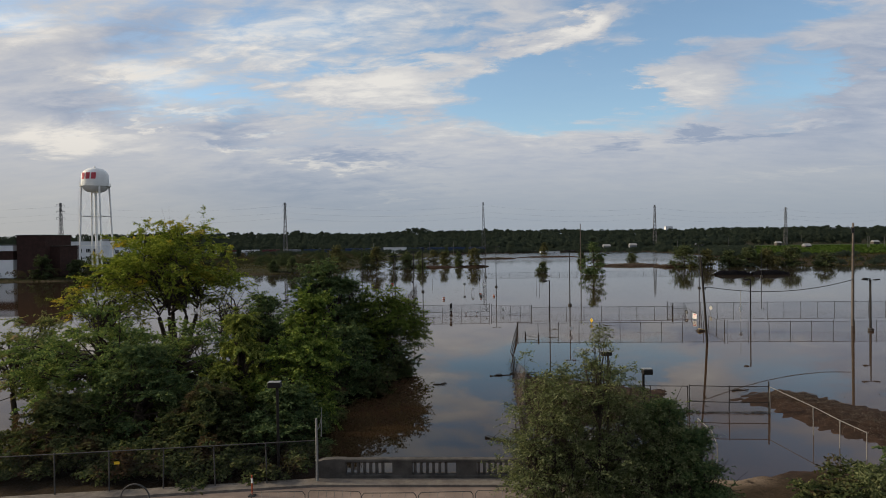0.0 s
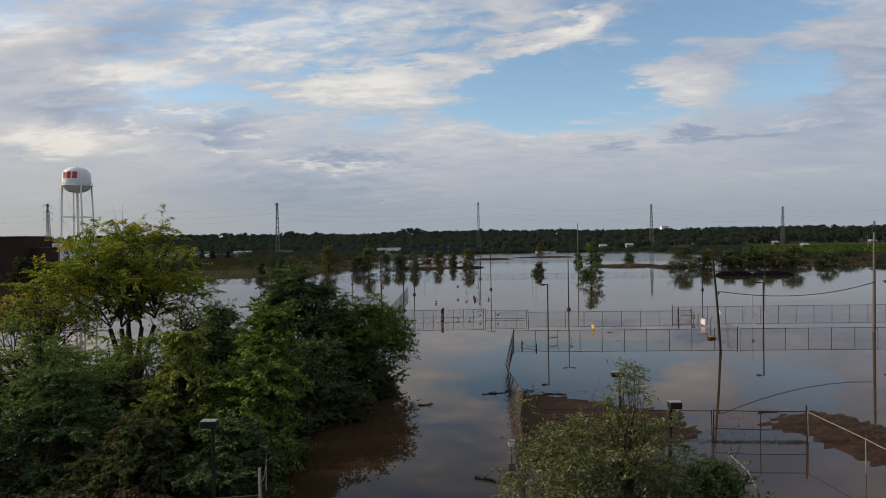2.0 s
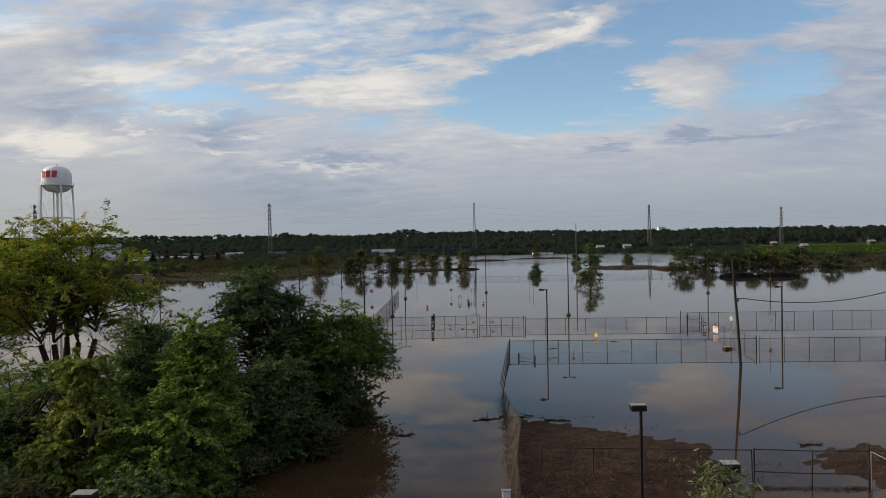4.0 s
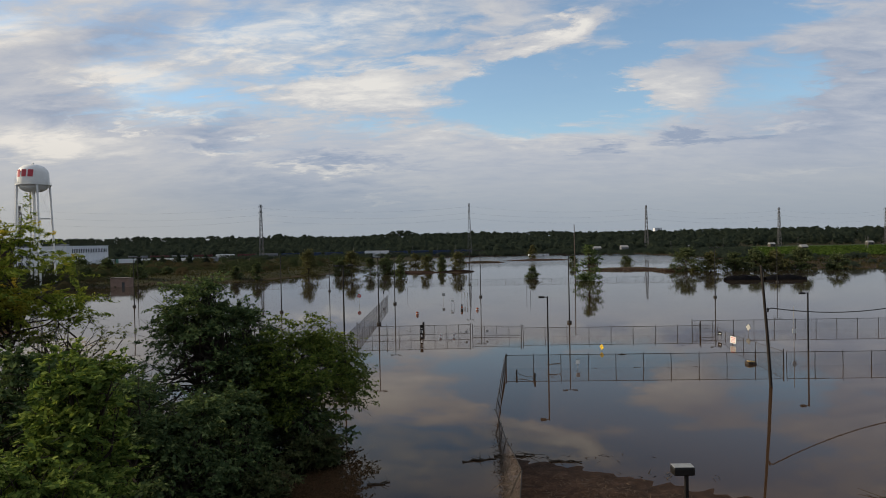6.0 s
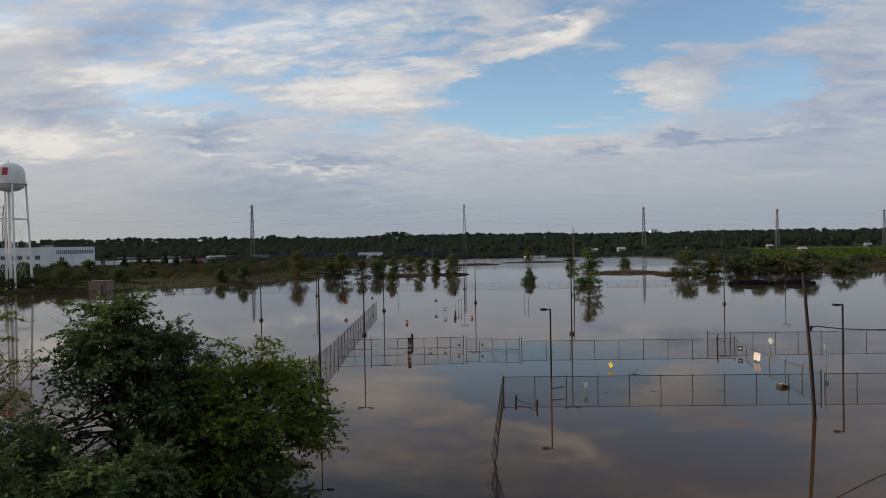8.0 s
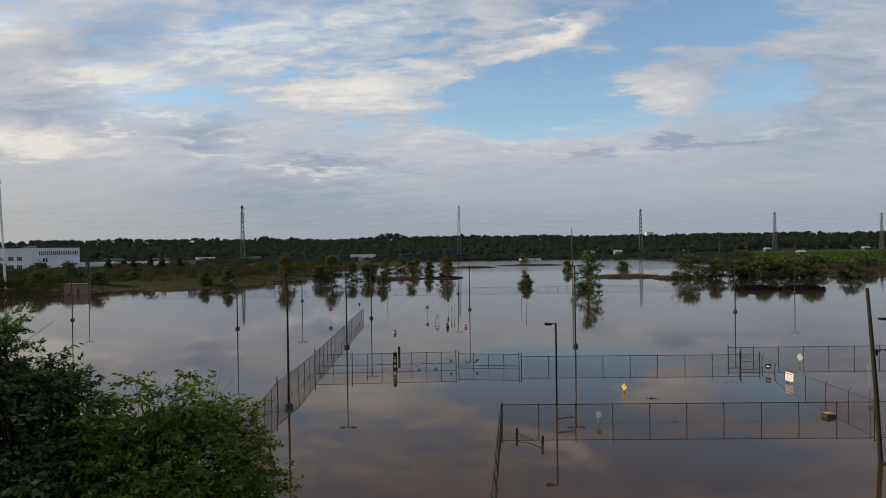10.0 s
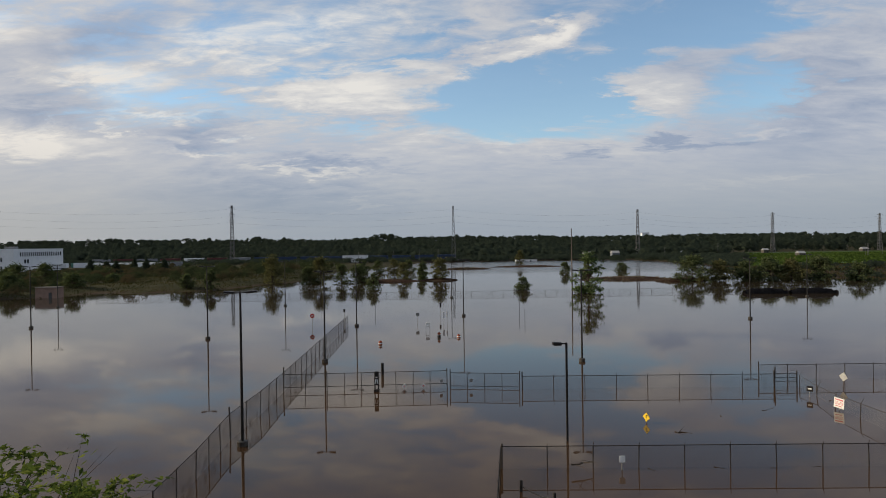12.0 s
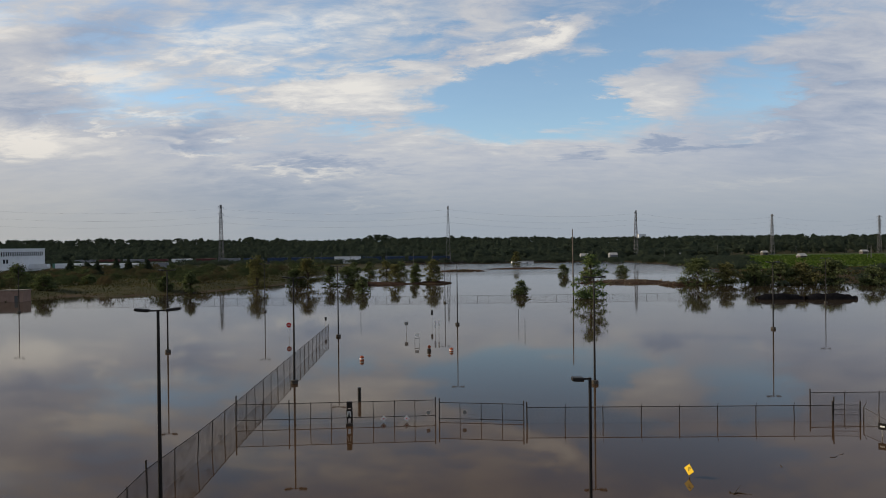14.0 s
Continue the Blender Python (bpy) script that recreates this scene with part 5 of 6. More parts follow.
white_depot()
top = empty("brick_building", pose(-164.5, 246, 0.5), "dark red brick building with stepped parapet", "building")
part("wall", boxed(11.0, 16, 16.6, pose(0, 0, 8.3)), BRICK_WALL, top)
part("wing", boxed(3.8, 12, 12.4, pose(7.35, 1, 6.2)), BRICK_WALL, top)
part("coping", boxed(11.5, 16.5, 0.3, pose(0, 0, 16.75)), CONCRETE_OLD, top)
part("coping", boxed(4.2, 12.4, 0.25, pose(7.6, 1, 12.5)), CONCRETE_OLD, top)
tree("ivy_tree", -159.2, 236.0, 9.6, 4.3, 0.6, LEAF_FLOOD, "dark bushy tree against the brick building", 81, 9000, (0.6, 0.35), 30, 1.7, column=True)
tree("ivy_tree", -148.3, 240, 7.6, 3.2, 0.6, LEAF_FLOOD, "dark bushy tree against the brick building", 82, 8000, (0.6, 0.35), 30, 1.6, column=True)
top = empty("white_warehouse", pose(-184.5, 247, 0.5), "white warehouse with a brown band below its eaves", "building")
part("wall", boxed(26, 18, 12.9, pose(0, 0, 6.45)), WHITE_WALL, top)
part("band", boxed(26.1, 18.1, 3.4, pose(0, 0, 9.2)), BRICK_WALL, top, "dark brown band")
part("roof", boxed(26.4, 18.4, 0.35, pose(0, 0, 13.05)), ROOF_GREY, top)


def small_building(x, y, w, d, h, wall, label, name="shed", roof=ROOF_GREY, pitched=False, z=None):
    g = (at_ground(x, y) if z is None else z) - 0.2
    top = empty(name, pose(x, y, g), label, name.replace("_", " "))
    part("wall", boxed(w, d, h, pose(0, 0, h / 2)), wall, top)
    if pitched:
        bm = bmesh.new()
        v = [bm.verts.new(p) for p in ((-w / 2 - 0.3, -d / 2 - 0.3, h), (w / 2 + 0.3, -d / 2 - 0.3, h), (w / 2 + 0.3, d / 2 + 0.3, h), (-w / 2 - 0.3, d / 2 + 0.3, h), (-w / 2 - 0.3, 0, h + d * 0.3), (w / 2 + 0.3, 0, h + d * 0.3))]
        for f in ((0, 1, 5, 4), (2, 3, 4, 5), (0, 4, 3), (1, 2, 5), (0, 3, 2, 1)):
            bm.faces.new([v[i] for i in f])
        part("roof", bm, roof, top)
    else:
        part("roof", boxed(w + 0.4, d + 0.4, 0.18, pose(0, 0, h + 0.09)), roof, top)
    part("door", boxed(0.9, 0.1, min(2.1, h * 0.8), pose(w * 0.2, -d / 2 - 0.03, min(1.05, h * 0.4))), WINDOW_DARK, top)
    return top


small_building(-113.2, 246.0, 6.4, 3.5, 3.5, BROWN_PANEL, "brown metal-sided shed at the waterline", roof=CONCRETE, z=-0.2)
for x, y, w, h, wall, label in ((220, 612, 5, 3.0, CONCRETE_OLD, "small grey house in front of the woods"), (262, 646, 7, 2.6, CONCRETE_OLD, "long grey house in front of the woods"), (330, 684, 5, 2.8, CONCRETE_OLD, "small grey house in front of the woods"),
                                (292, 556, 5, 2.2, CONCRETE_OLD, "small grey hut in the meadow"), (440, 700, 6, 2.6, CONCRETE_OLD, "small grey house in front of the woods"), (128, 582, 6, 4.2, CAR_GREY, "small grey house in front of the woods"),
                                (152, 584, 6, 4.2, CAR_GREY, "small grey house in front of the woods")):
    small_building(x, y, w, 6, h, wall, label, "house", pitched=True)
small_building(378, 1196, 13, 9, 28.8, WHITE_WALL, "white flat-roofed block rising above the woods", "block")
small_building(74, 560, 17, 6, 2.2, WHITE_WALL, "long low white boat shed by the distant shore", "boat_shed")
small_building(-60, 545, 19, 7, 5.5, WHITE_WALL, "white flat-roofed warehouse by the tracks", "warehouse")


def trailer(x, y, turn, mat, label):
    top = empty("trailer", pose(x, y, at_ground(x, y), 0, 0, turn), label, "trailer", "parked trailers")
    part("body", boxed(15.5, 2.6, 2.9, pose(0, 0, 2.7), 0.08), mat, top)
    part("frame", boxed(13.5, 1.1, 0.25, pose(0, 0, 1.12)), STEEL_DARK, top)
    for wx in (5.0, 6.3):
        for wy in (-1.05, 1.05):
            part("wheel", tubed((wx, wy - 0.15, 0.5), (wx, wy + 0.15, 0.5), 0.5, None, 14), CABLE, top)
    for wy in (-0.8, 0.8):
        part("landing_leg", boxed(0.16, 0.16, 1.1, pose(-5.0, wy, 0.55)), STEEL_DARK, top)


for k, (x, y, mat, label) in enumerate(((-235, 452, WHITE_WALL, "white semi-trailer in the depot yard"), (-217, 455, WHITE_WALL, "white semi-trailer in the depot yard"),
                                        (-196, 448, WHITE_WALL, "white semi-trailer in the depot yard"), (-180, 450, WHITE_WALL, "white semi-trailer in the depot yard"),
                                        (-222, 461, CAR_GREEN, "pale green semi-trailer in the depot yard"), (-164, 452, CAR_GREY, "grey semi-trailer in the depot yard"))):
    trailer(x, y, (-4, 3, 2, -3, 5, 0)[k], mat, label)


def rail_car(x, y, mat, label, length=15.5, height=3.4, base=2.6):
    top = empty("container_car", pose(x, y, 0, 0, 0, 2), label, "railway wagon", "container train")
    body = part("container", boxed(length, 2.5, height, pose(0, 0, base + height / 2), 0.06), mat, top)
    bm = bmesh.new()
    for k in range(16):
        box(bm, 0.28, 0.08, height * 0.9, pose(-length / 2 + (k + 0.5) * length / 16, -1.27, base + height / 2))
    part("corrugation", bm, mat, body)
    part("underframe", boxed(length + 1.0, 2.2, 0.5, pose(0, 0, base - 0.3)), STEEL_DARK, top)
    for wx in (-length * 0.36, length * 0.36):
        part("bogie", boxed(2.2, 2.0, 0.8, pose(wx, 0, base - 0.9), 0.1), STEEL_DARK, top)


bm = bmesh.new()
box(bm, 520, 7, 3.2, pose(-110, 572, 0.2, 0, 0, 2))
tagged(part("rail_embankment", bm, CONCRETE_OLD), "low dark railway embankment", "embankment", kind="structure")
cars = [CAR_GREY, CAR_RED, CAR_GREY, CAR_RED, WHITE_WALL, CAR_RED, CAR_GREY, CAR_BLUE, CAR_BLUE, CAR_BLUE, CAR_BLUE, CAR_BLUE, CAR_BLUE, CAR_BLUE, CAR_BLUE, CAR_BLUE]
names = {CAR_GREY.name: "grey container on a flat wagon", CAR_RED.name: "rust red container on a flat wagon", WHITE_WALL.name: "white container on a flat wagon", CAR_BLUE.name: "dark blue container on a flat wagon"}
for k, mat in enumerate(cars):
    x = -268 + k * 18.6
    rail_car(x, 572 + (x + 110) * math.tan(radians(2)), mat, names[mat.name])


def pylon(x, y, height):
    top = empty("transmission_tower", pose(x, y, 0.5), "grey lattice transmission tower above the woods", "pylon", "power line towers")
    bm = bmesh.new()
    def half(z):
        return 0.45 + 1.25 * (1 - z / height)
    levels = [height * k / 12 for k in range(13)]
    for sx, sy in ((-1, -1), (1, -1), (1, 1), (-1, 1)):
        for z1, z2 in zip(levels, levels[1:]):
            tube(bm, (sx * half(z1), sy * half(z1), z1), (sx * half(z2), sy * half(z2), z2), 0.17, None, 4)
    for z1, z2 in zip(levels, levels[1:]):
        for sx, sy, tx, ty in ((-1, -1, 1, -1), (1, -1, 1, 1), (1, 1, -1, 1), (-1, 1, -1, -1)):
            tube(bm, (sx * half(z1), sy * half(z1), z1), (tx * half(z2), ty * half(z2), z2), 0.09, None, 4)
            tube(bm, (tx * half(z1), ty * half(z1), z1), (sx * half(z2), sy * half(z2), z2), 0.09, None, 4)
    part("lattice", bm, STEEL_PALE, top)
    for z in (height * 0.74, height * 0.85, height * 0.96):
        bm = bmesh.new()
        for s in (-1, 1):
            tube(bm, (0, 0, z), (0.4 * s, 4.6 * s, z + 0.2), 0.13, None, 4)
            tube(bm, (0, 1.4 * s, z + 1.2), (0.4 * s, 4.6 * s, z + 0.2), 0.08, None, 4)
            tube(bm, (0.4 * s, 4.6 * s, z + 0.2), (0.4 * s, 4.6 * s, z - 1.4), 0.10, None, 4)
        part("crossarm", bm, STEEL_PALE, top)


PYLONS = [(-316, 489, 45.4), (-154.5, 544, 46.2), (16.6, 570, 45.3), (180.5, 613, 42.6), (337.4, 683, 41.2), (486, 742, 41.4)]
for x, y, h in PYLONS:
    pylon(x, y, h)
wires = empty("power_line", pose(0, 0, 0), "thin sagging power line conductors between the towers", "power line")
for (x1, y1, h1), (x2, y2, h2) in zip([(-480, 440, 46)] + PYLONS, PYLONS + [(640, 800, 42)]):
    for f, s in ((0.72, -4.6), (0.83, 4.6), (0.94, -4.6)):
        if x1 != x2:
            curve("conductor", sag((x1, y1 + s, h1 * f), (x2, y2 + s, h2 * f), 4.0, 14), 0.022, CABLE, wires)
for x, y, h in ((-72, 500, 11), (-52, 500, 10), (-28, 505, 11), (-9, 500, 11), (4, 502, 11), (171, 520, 10), (228, 560, 12), (290, 560, 12), (322, 520, 11), (328, 530, 11), (333, 540, 11), (350, 545, 11)):
    utility_pole(x, y, h, 0.11, "distant thin wooden utility pole", mat=STEEL_PALE)


def pontoon(points, label):
    """A long floating hull of black sheeting with an uneven top."""
    (x1, y1), (x2, y2) = points
    a, b = Vector((x1, y1, 0)), Vector((x2, y2, 0))
    top = empty("floating_boom", pose(x1, y1, 0), label, "boom")
    bm = bmesh.new()
    side = (b - a).normalized().cross(Vector((0, 0, 1)))
    rows = []
    n = 26
    for k in range(n + 1):
        t = k / n
        h = 1.45 - 0.6 * abs(2 * t - 1) ** 3 + 0.12 * math.sin(t * 17 + x1) - (0.45 if 0.9 < t < 0.97 else 0)
        p = (b - a) * t
        rows.append([bm.verts.new(p + side * s * 1.3 + Vector((0, 0, z * h - (0.3 if z == 0 else 0)))) for s, z in ((-1, 0), (-0.85, 0.7), (0, 1), (0.85, 0.7), (1, 0))])
    for r1, r2 in zip(rows, rows[1:]):
        for j in range(4):
            bm.faces.new((r1[j], r2[j], r2[j + 1], r1[j + 1]))
    bm.faces.new(rows[0][::-1])
    bm.faces.new(rows[-1])
    part("hull", bm, BLACK_SHEET, top, smooth_faces=True)
    part("tie_rope", tubed((0, 0, 0.5), (b - a) * 0.5 + Vector((0, 0, 1.1)), 0.05, None, 5), CABLE, top)


pontoon(((86.5, 225), (97.5, 224.0)), "black sheeted floating boom before the trees")
pontoon(((98.3, 224), (110.0, 222.5)), "black sheeted floating boom with a ragged end")


# ---- signs, barrels and gate gear in the flood ----
def sign(name, x, y, height, shape, label, plate=SIGN_WHITE, size=0.75, tilt=(0, 0, 0), post=GALV, z=None, rim=None):
    top = empty(name, pose(x, y, 0, *tilt), label, "sign")
    part("post", tubed((0, 0, -1.0), (0, 0, height), 0.035, None, 6), post, top)
    zc = z if z is not None else height - size / 2
    bm = bmesh.new()
    if shape == "octagon":
        bmesh.ops.create_cone(bm, cap_ends=True, segments=8, radius1=size / 2, radius2=size / 2, depth=0.03, matrix=pose(0, -0.06, zc, 90, 0, 0) @ pose(0, 0, 0, 0, 0, 22.5))
    elif shape == "diamond":
        box(bm, size * 0.71, 0.03, size * 0.71, pose(0, -0.06, zc, 0, 45, 0), 0.01)
    else:
        box(bm, shape[0], 0.03, shape[1], pose(0, -0.06, zc), 0.01)
    pl = part("plate", bm, plate, top)
    if rim:
        for dx, dz, w, h in rim[1]:
            part("marking", boxed(w, 0.012, h, pose(dx, -0.084, zc + dz)), rim[0], pl)
    return top


STOP_MARK = (SIGN_WHITE, [(-0.18, 0, 0.07, 0.2), (-0.06, 0, 0.07, 0.2), (0.06, 0, 0.07, 0.2), (0.18, 0, 0.07, 0.2)])
sign("stop_sign", -18.88, 168.4, 2.35, "octagon", "red octagonal stop sign standing in floodwater", RED, 0.85, rim=STOP_MARK)
sign("road_sign", -0.03, 170.45, 2.0, (0.6, 0.6), "grey back of a square road sign in floodwater", GALV, 0.6)
sign("road_sign", 4.2, 182.0, 2.65, (0.35, 0.9), "narrow dark road sign in floodwater", STEEL_DARK, 0.9)
sign("road_sign", 4.75, 169.4, 2.2, (0.3, 1.1), "narrow white road sign in floodwater", SIGN_WHITE, 1.1)
sign("road_sign", 5.35, 169.8, 2.3, (0.22, 1.0), "narrow white road sign in floodwater", SIGN_WHITE, 1.0)
sign("road_sign", -14.25, 176.0, 2.3, (0.35, 0.6), "small dark road sign behind the fence", STEEL_DARK, 0.6)
sign("yellow_warning_sign", 20.3, 104.7, 0.85, "diamond", "tilted yellow diamond warning sign half drowned", YELLOW, 0.74, (0, 4, -62), post=WOOD_POLE, rim=(STEEL_DARK, [(0, 0.05, 0.05, 0.25), (0.05, 0.15, 0.18, 0.05)]))
sign("white_sign", 43.3, 116.0, 1.45, "diamond", "white diamond sign on a leaning wooden stake", SIGN_FADED, 0.95, (0, 6, -74), post=WOOD_POLE)
BARS = (RED_FADED, [(0, 0.28, 0.7, 0.09), (0, 0.1, 0.7, 0.025), (0, 0.0, 0.7, 0.025), (0, -0.1, 0.7, 0.025), (0, -0.25, 0.6, 0.05)])
sign("notice_board", 37.5, 107.5, 1.05, (0.9, 0.86), "white notice board with red lines on the fence", SIGN_WHITE, 0.86, (0, 4, -68), rim=BARS)
sign("notice_plate", 15.35, 94.45, 0.9, (0.38, 0.42), "small white plate on the chain-link fence", SIGN_WHITE, 0.42)
sign("notice_plate", 37.8, 112.2, 1.0, (0.5, 0.5), "small black plate on the bent fence", STEEL_DARK, 0.5, (0, 0, -40), rim=(SIGN_WHITE, [(0, 0, 0.3, 0.12)]))
top = sign("meter_post", 43.8, 105.0, 5.0, (0.45, 0.55), "thin post with a white meter box", SIGN_WHITE, 0.5, z=2.0)
for x, y, h in ((20.0, 181, 2.7), (19.7, 171, 2.2), (-9.3, 186, 2.1)):
    m = tagged(part("marker_post", tubed((x, y, -0.9), (x, y, h), 0.04, None, 6), STEEL_DARK), "thin dark marker post standing in floodwater", "post")


def barrel(x, y, label, mat=ORANGE, h=0.5, tilt=0):
    top = empty("traffic_barrel", pose(x, y, 0, tilt, 0, 0), label, "traffic barrel", "drums in the flood")
    part("drum", tubed((0, 0, -0.35), (0, 0, h), 0.30, 0.25, 14), mat, top)
    part("band", tubed((0, 0, h * 0.30), (0, 0, h * 0.52), 0.292, 0.28, 14), SIGN_WHITE, top, "white reflective band")
    part("handle", boxed(0.2, 0.05, 0.1, pose(0, 0, h + 0.04), 0.02), mat, top)


barrel(-4.7, 146.6, "orange and white traffic drum afloat")
barrel(6.9, 152.6, "orange and white traffic drum afloat", h=0.42)
top = empty("drum_sign", pose(3.85, 152.8, 0), "dark drum with an orange diamond on top", "traffic barrel", "drums in the flood")
part("drum", tubed((0, 0, -0.3), (0, 0, 0.35), 0.3, 0.26, 14), STEEL_DARK, top)
part("plate", boxed(0.40, 0.04, 0.40, pose(0, 0, 0.6, 0, 45, 0), 0.01), ORANGE, top, "orange diamond plate")
# small folding sign almost under water
top = empty("folding_sign", pose(2.0, 160, 0), "small white folding sign standing in floodwater", "sign")
for dx in (-0.32, 0.32):
    part("leg", boxed(0.05, 0.05, 1.9, pose(dx, 0, 0.05)), GALV, top)
part("plate", boxed(0.6, 0.05, 0.45, pose(0, 0, 1.25), 0.01), SIGN_WHITE, top)
part("crossbar", boxed(0.7, 0.05, 0.08, pose(0, 0, 0.75)), GALV, top)

# card reader and bollards at the gate
top = empty("card_reader", pose(-2.4, 117.1, 0), "rusty gate card reader with an arrow plate", "card reader")
for dx in (-0.16, 0.16):
    part("post", boxed(0.11, 0.11, 2.9, pose(dx, 0, 0.5), 0.01), STEEL_RUST, top)
part("arrow_plate", boxed(0.44, 0.05, 0.75, pose(0, -0.12, 1.0), 0.01), STEEL_DARK, top)
for dx, s in ((-0.10, 1), (0.10, -1)):
    part("arrow", boxed(0.09, 0.02, 0.45, pose(dx, -0.16, 1.0, 0, 8 * s, 0)), SIGN_WHITE, top)
part("reader_box", boxed(0.4, 0.3, 0.5, pose(0, 0, 1.72), 0.03), STEEL_DARK, top)
part("collar", boxed(0.55, 0.35, 0.3, pose(0, 0, 0.05), 0.03), STEEL_RUST, top)
top = tagged(part("bollard", tubed((-2.5, 124.9, -0.9), (-2.5, 124.9, 1.35), 0.16, 0.16, 12), STEEL_DARK), "dark steel bollard standing in floodwater", "bollard")
for x in (0.3, 2.2):
    top = empty("gate_placard", pose(x, 118.0, 0), "small white triangular placard on the gate", "sign", "gate placards")
    part("plate", boxed(0.36, 0.03, 0.36, pose(0, -0.05, 0.30, 0, 45, 0), 0.01), SIGN_WHITE, top)
    part("marking", boxed(0.14, 0.012, 0.1, pose(0, -0.075, 0.30)), RED, top)
for x in (4.0, 7.0):
    top = empty("gate_plate", pose(x, 118.0, 0), "small pale plate wired to the gate", "sign", "gate plates")
    part("plate", boxed(0.3, 0.03, 0.3, pose(0, -0.05, 0.75), 0.01), GALV, top)
    part("bolt", boxed(0.05, 0.02, 0.05, pose(0, -0.07, 0.84)), STEEL_DARK, top)
for x, y in ((8.5, 91.2), (10.1, 89.3)):
    tagged(part("bollard", boxed(0.16, 0.16, 1.5, pose(x, y, -0.08, 2, 1, 0), 0.02), STEEL_RUST), "short dark wooden bollard beside the fence corner", "bollard", "bollards")
curve("slack_cable", sag((8.5, 91.2, 0.35), (10.1, 89.3, 0.3), 0.15, 8), 0.03, CABLE, label="slack cable between two bollards")
top = empty("floating_crate", pose(34.0, 95.3, 0.05, 3, 4, 12), "yellowed floating crate beside the fence", "crate")
part("body", boxed(1.0, 0.7, 0.36, pose(0, 0, 0.02), 0.06), DEBRIS, top)
part("lid", boxed(0.8, 0.5, 0.08, pose(0.05, 0, 0.23, 0, 4, 0), 0.03), plain("yellowed_foam", (0.30, 0.20, 0.06), (0.45, 0.33, 0.13), 4, 0.8), top)


# ---- near bank: road, balustrade, barricades ----
def balustrade():
    top = empty("balustrade", pose(-8.1, 37.9, 0), "old weathered concrete balustrade of a small bridge", "balustrade")
    base_z, h = 0.55, 1.16
    part("plinth", boxed(12.0, 0.42, 0.30, pose(6.0, 0, base_z + 0.15), 0.03), CONCRETE_OLD, top)
    part("coping", boxed(11.0, 0.40, 0.20, pose(6.3, 0, base_z + h - 0.10), 0.04), CONCRETE_OLD, top)
    for x, w in ((4.82, 1.1), (8.35, 1.15), (11.65, 1.2)):
        part("pier", boxed(w, 0.38, h - 0.32, pose(x, 0, base_z + 0.30 + (h - 0.5) / 2), 0.02), CONCRETE_OLD, top)
    bm = bmesh.new()
    prof = [(0, 0), (1.7, 0), (1.7, h), (1.1, h + 0.02), (0.5, h - 0.02), (0.15, h - 0.12), (0, h - 0.3)]
    f = [bm.verts.new((x, -0.22, base_z + z)) for x, z in prof]
    b = [bm.verts.new((x, 0.22, base_z + z)) for x, z in prof]
    bm.faces.new(f)
    bm.faces.new(b[::-1])
    for k in range(len(prof)):
        k2 = (k + 1) % len(prof)
        bm.faces.new((f[k2], f[k], b[k], b[k2]))
    bmesh.ops.recalc_face_normals(bm, faces=bm.faces)
    part("end_block", bm, CONCRETE_OLD, top, "curved concrete end block")
    bal = boxed(0.15, 0.26, h - 0.50, pose(0, 0, base_z + 0.30 + (h - 0.50) / 2), 0.015)
    me = to_mesh("baluster", bal, CONCRETE_OLD)
    for x0, x1 in ((1.7, 4.07), (5.17, 7.57), (8.73, 10.85)):
        n = 7
        for k in range(1, n):
            ob = part("baluster", me, CONCRETE_OLD, top)
            ob.location = (x0 + (x1 - x0) * k / n, 0, 0)


balustrade()
def street(bm, y1, y2, z):
    """A strip beside the bridge rail, which bends towards the viewer beyond the rail's end; z: its top."""
    k = math.tan(radians(4.5))
    rows = [[(12.5, y1), (12.5, y2)], [(-8.0, y1), (-8.0 - (y2 - y1) * k, y2)]]
    dx, dy = -60 * math.cos(radians(9)), -60 * math.sin(radians(9))
    rows.append([(x + dx, y + dy) for x, y in rows[1]])
    tops = [[bm.verts.new((x, y, z)) for x, y in r] for r in rows]
    feet = [[bm.verts.new((x, y, z - 0.8)) for x, y in r] for r in rows]
    for i in range(2):
        bm.faces.new((tops[i][0], tops[i][1], tops[i + 1][1], tops[i + 1][0]))
        for j in (0, 1):
            bm.faces.new((tops[i][j], tops[i + 1][j], feet[i + 1][j], feet[i][j]))
    for i in (0, 2):
        bm.faces.new((tops[i][0], tops[i][1], feet[i][1], feet[i][0]))
    bmesh.ops.recalc_face_normals(bm, faces=bm.faces)
    return bm


tagged(part("road", street(bmesh.new(), 29.5, 36.72, 0.56), ASPHALT), "dusty pinkish road along the bank", "road", kind="structure")
tagged(part("pavement", street(bmesh.new(), 36.72, 37.66, 0.68), CONCRETE), "worn concrete pavement beside the road", "pavement", kind="structure")


def pipe_barricade(x, y, turn):
    top = empty("pipe_barricade", pose(x, y, 0.56, 0, 0, turn), "grey pipe crowd barricade along the road", "barricade", "pipe barricades")
    pts = [(-1.32, 0, 0.1), (-1.32, 0, 0.85), (-1.2, 0, 1.0), (1.2, 0, 1.0), (1.32, 0, 0.85), (1.32, 0, 0.1)]
    curve("frame", pts, 0.022, STEEL_DULL, top)
    part("bottom_rail", tubed((-1.32, 0, 0.2), (1.32, 0, 0.2), 0.025, None, 6), STEEL_DULL, top)
    for k in range(5):
        part("bar", tubed((-0.8 + k * 0.4, 0, 0.2), (-0.8 + k * 0.4, 0, 1.0), 0.008, None, 5), GALV, top)
    for s in (-0.8, 0.8):
        part("foot", boxed(0.06, 0.6, 0.05, pose(s, 0, 0.03), 0.01), WHITE_RAIL, top)


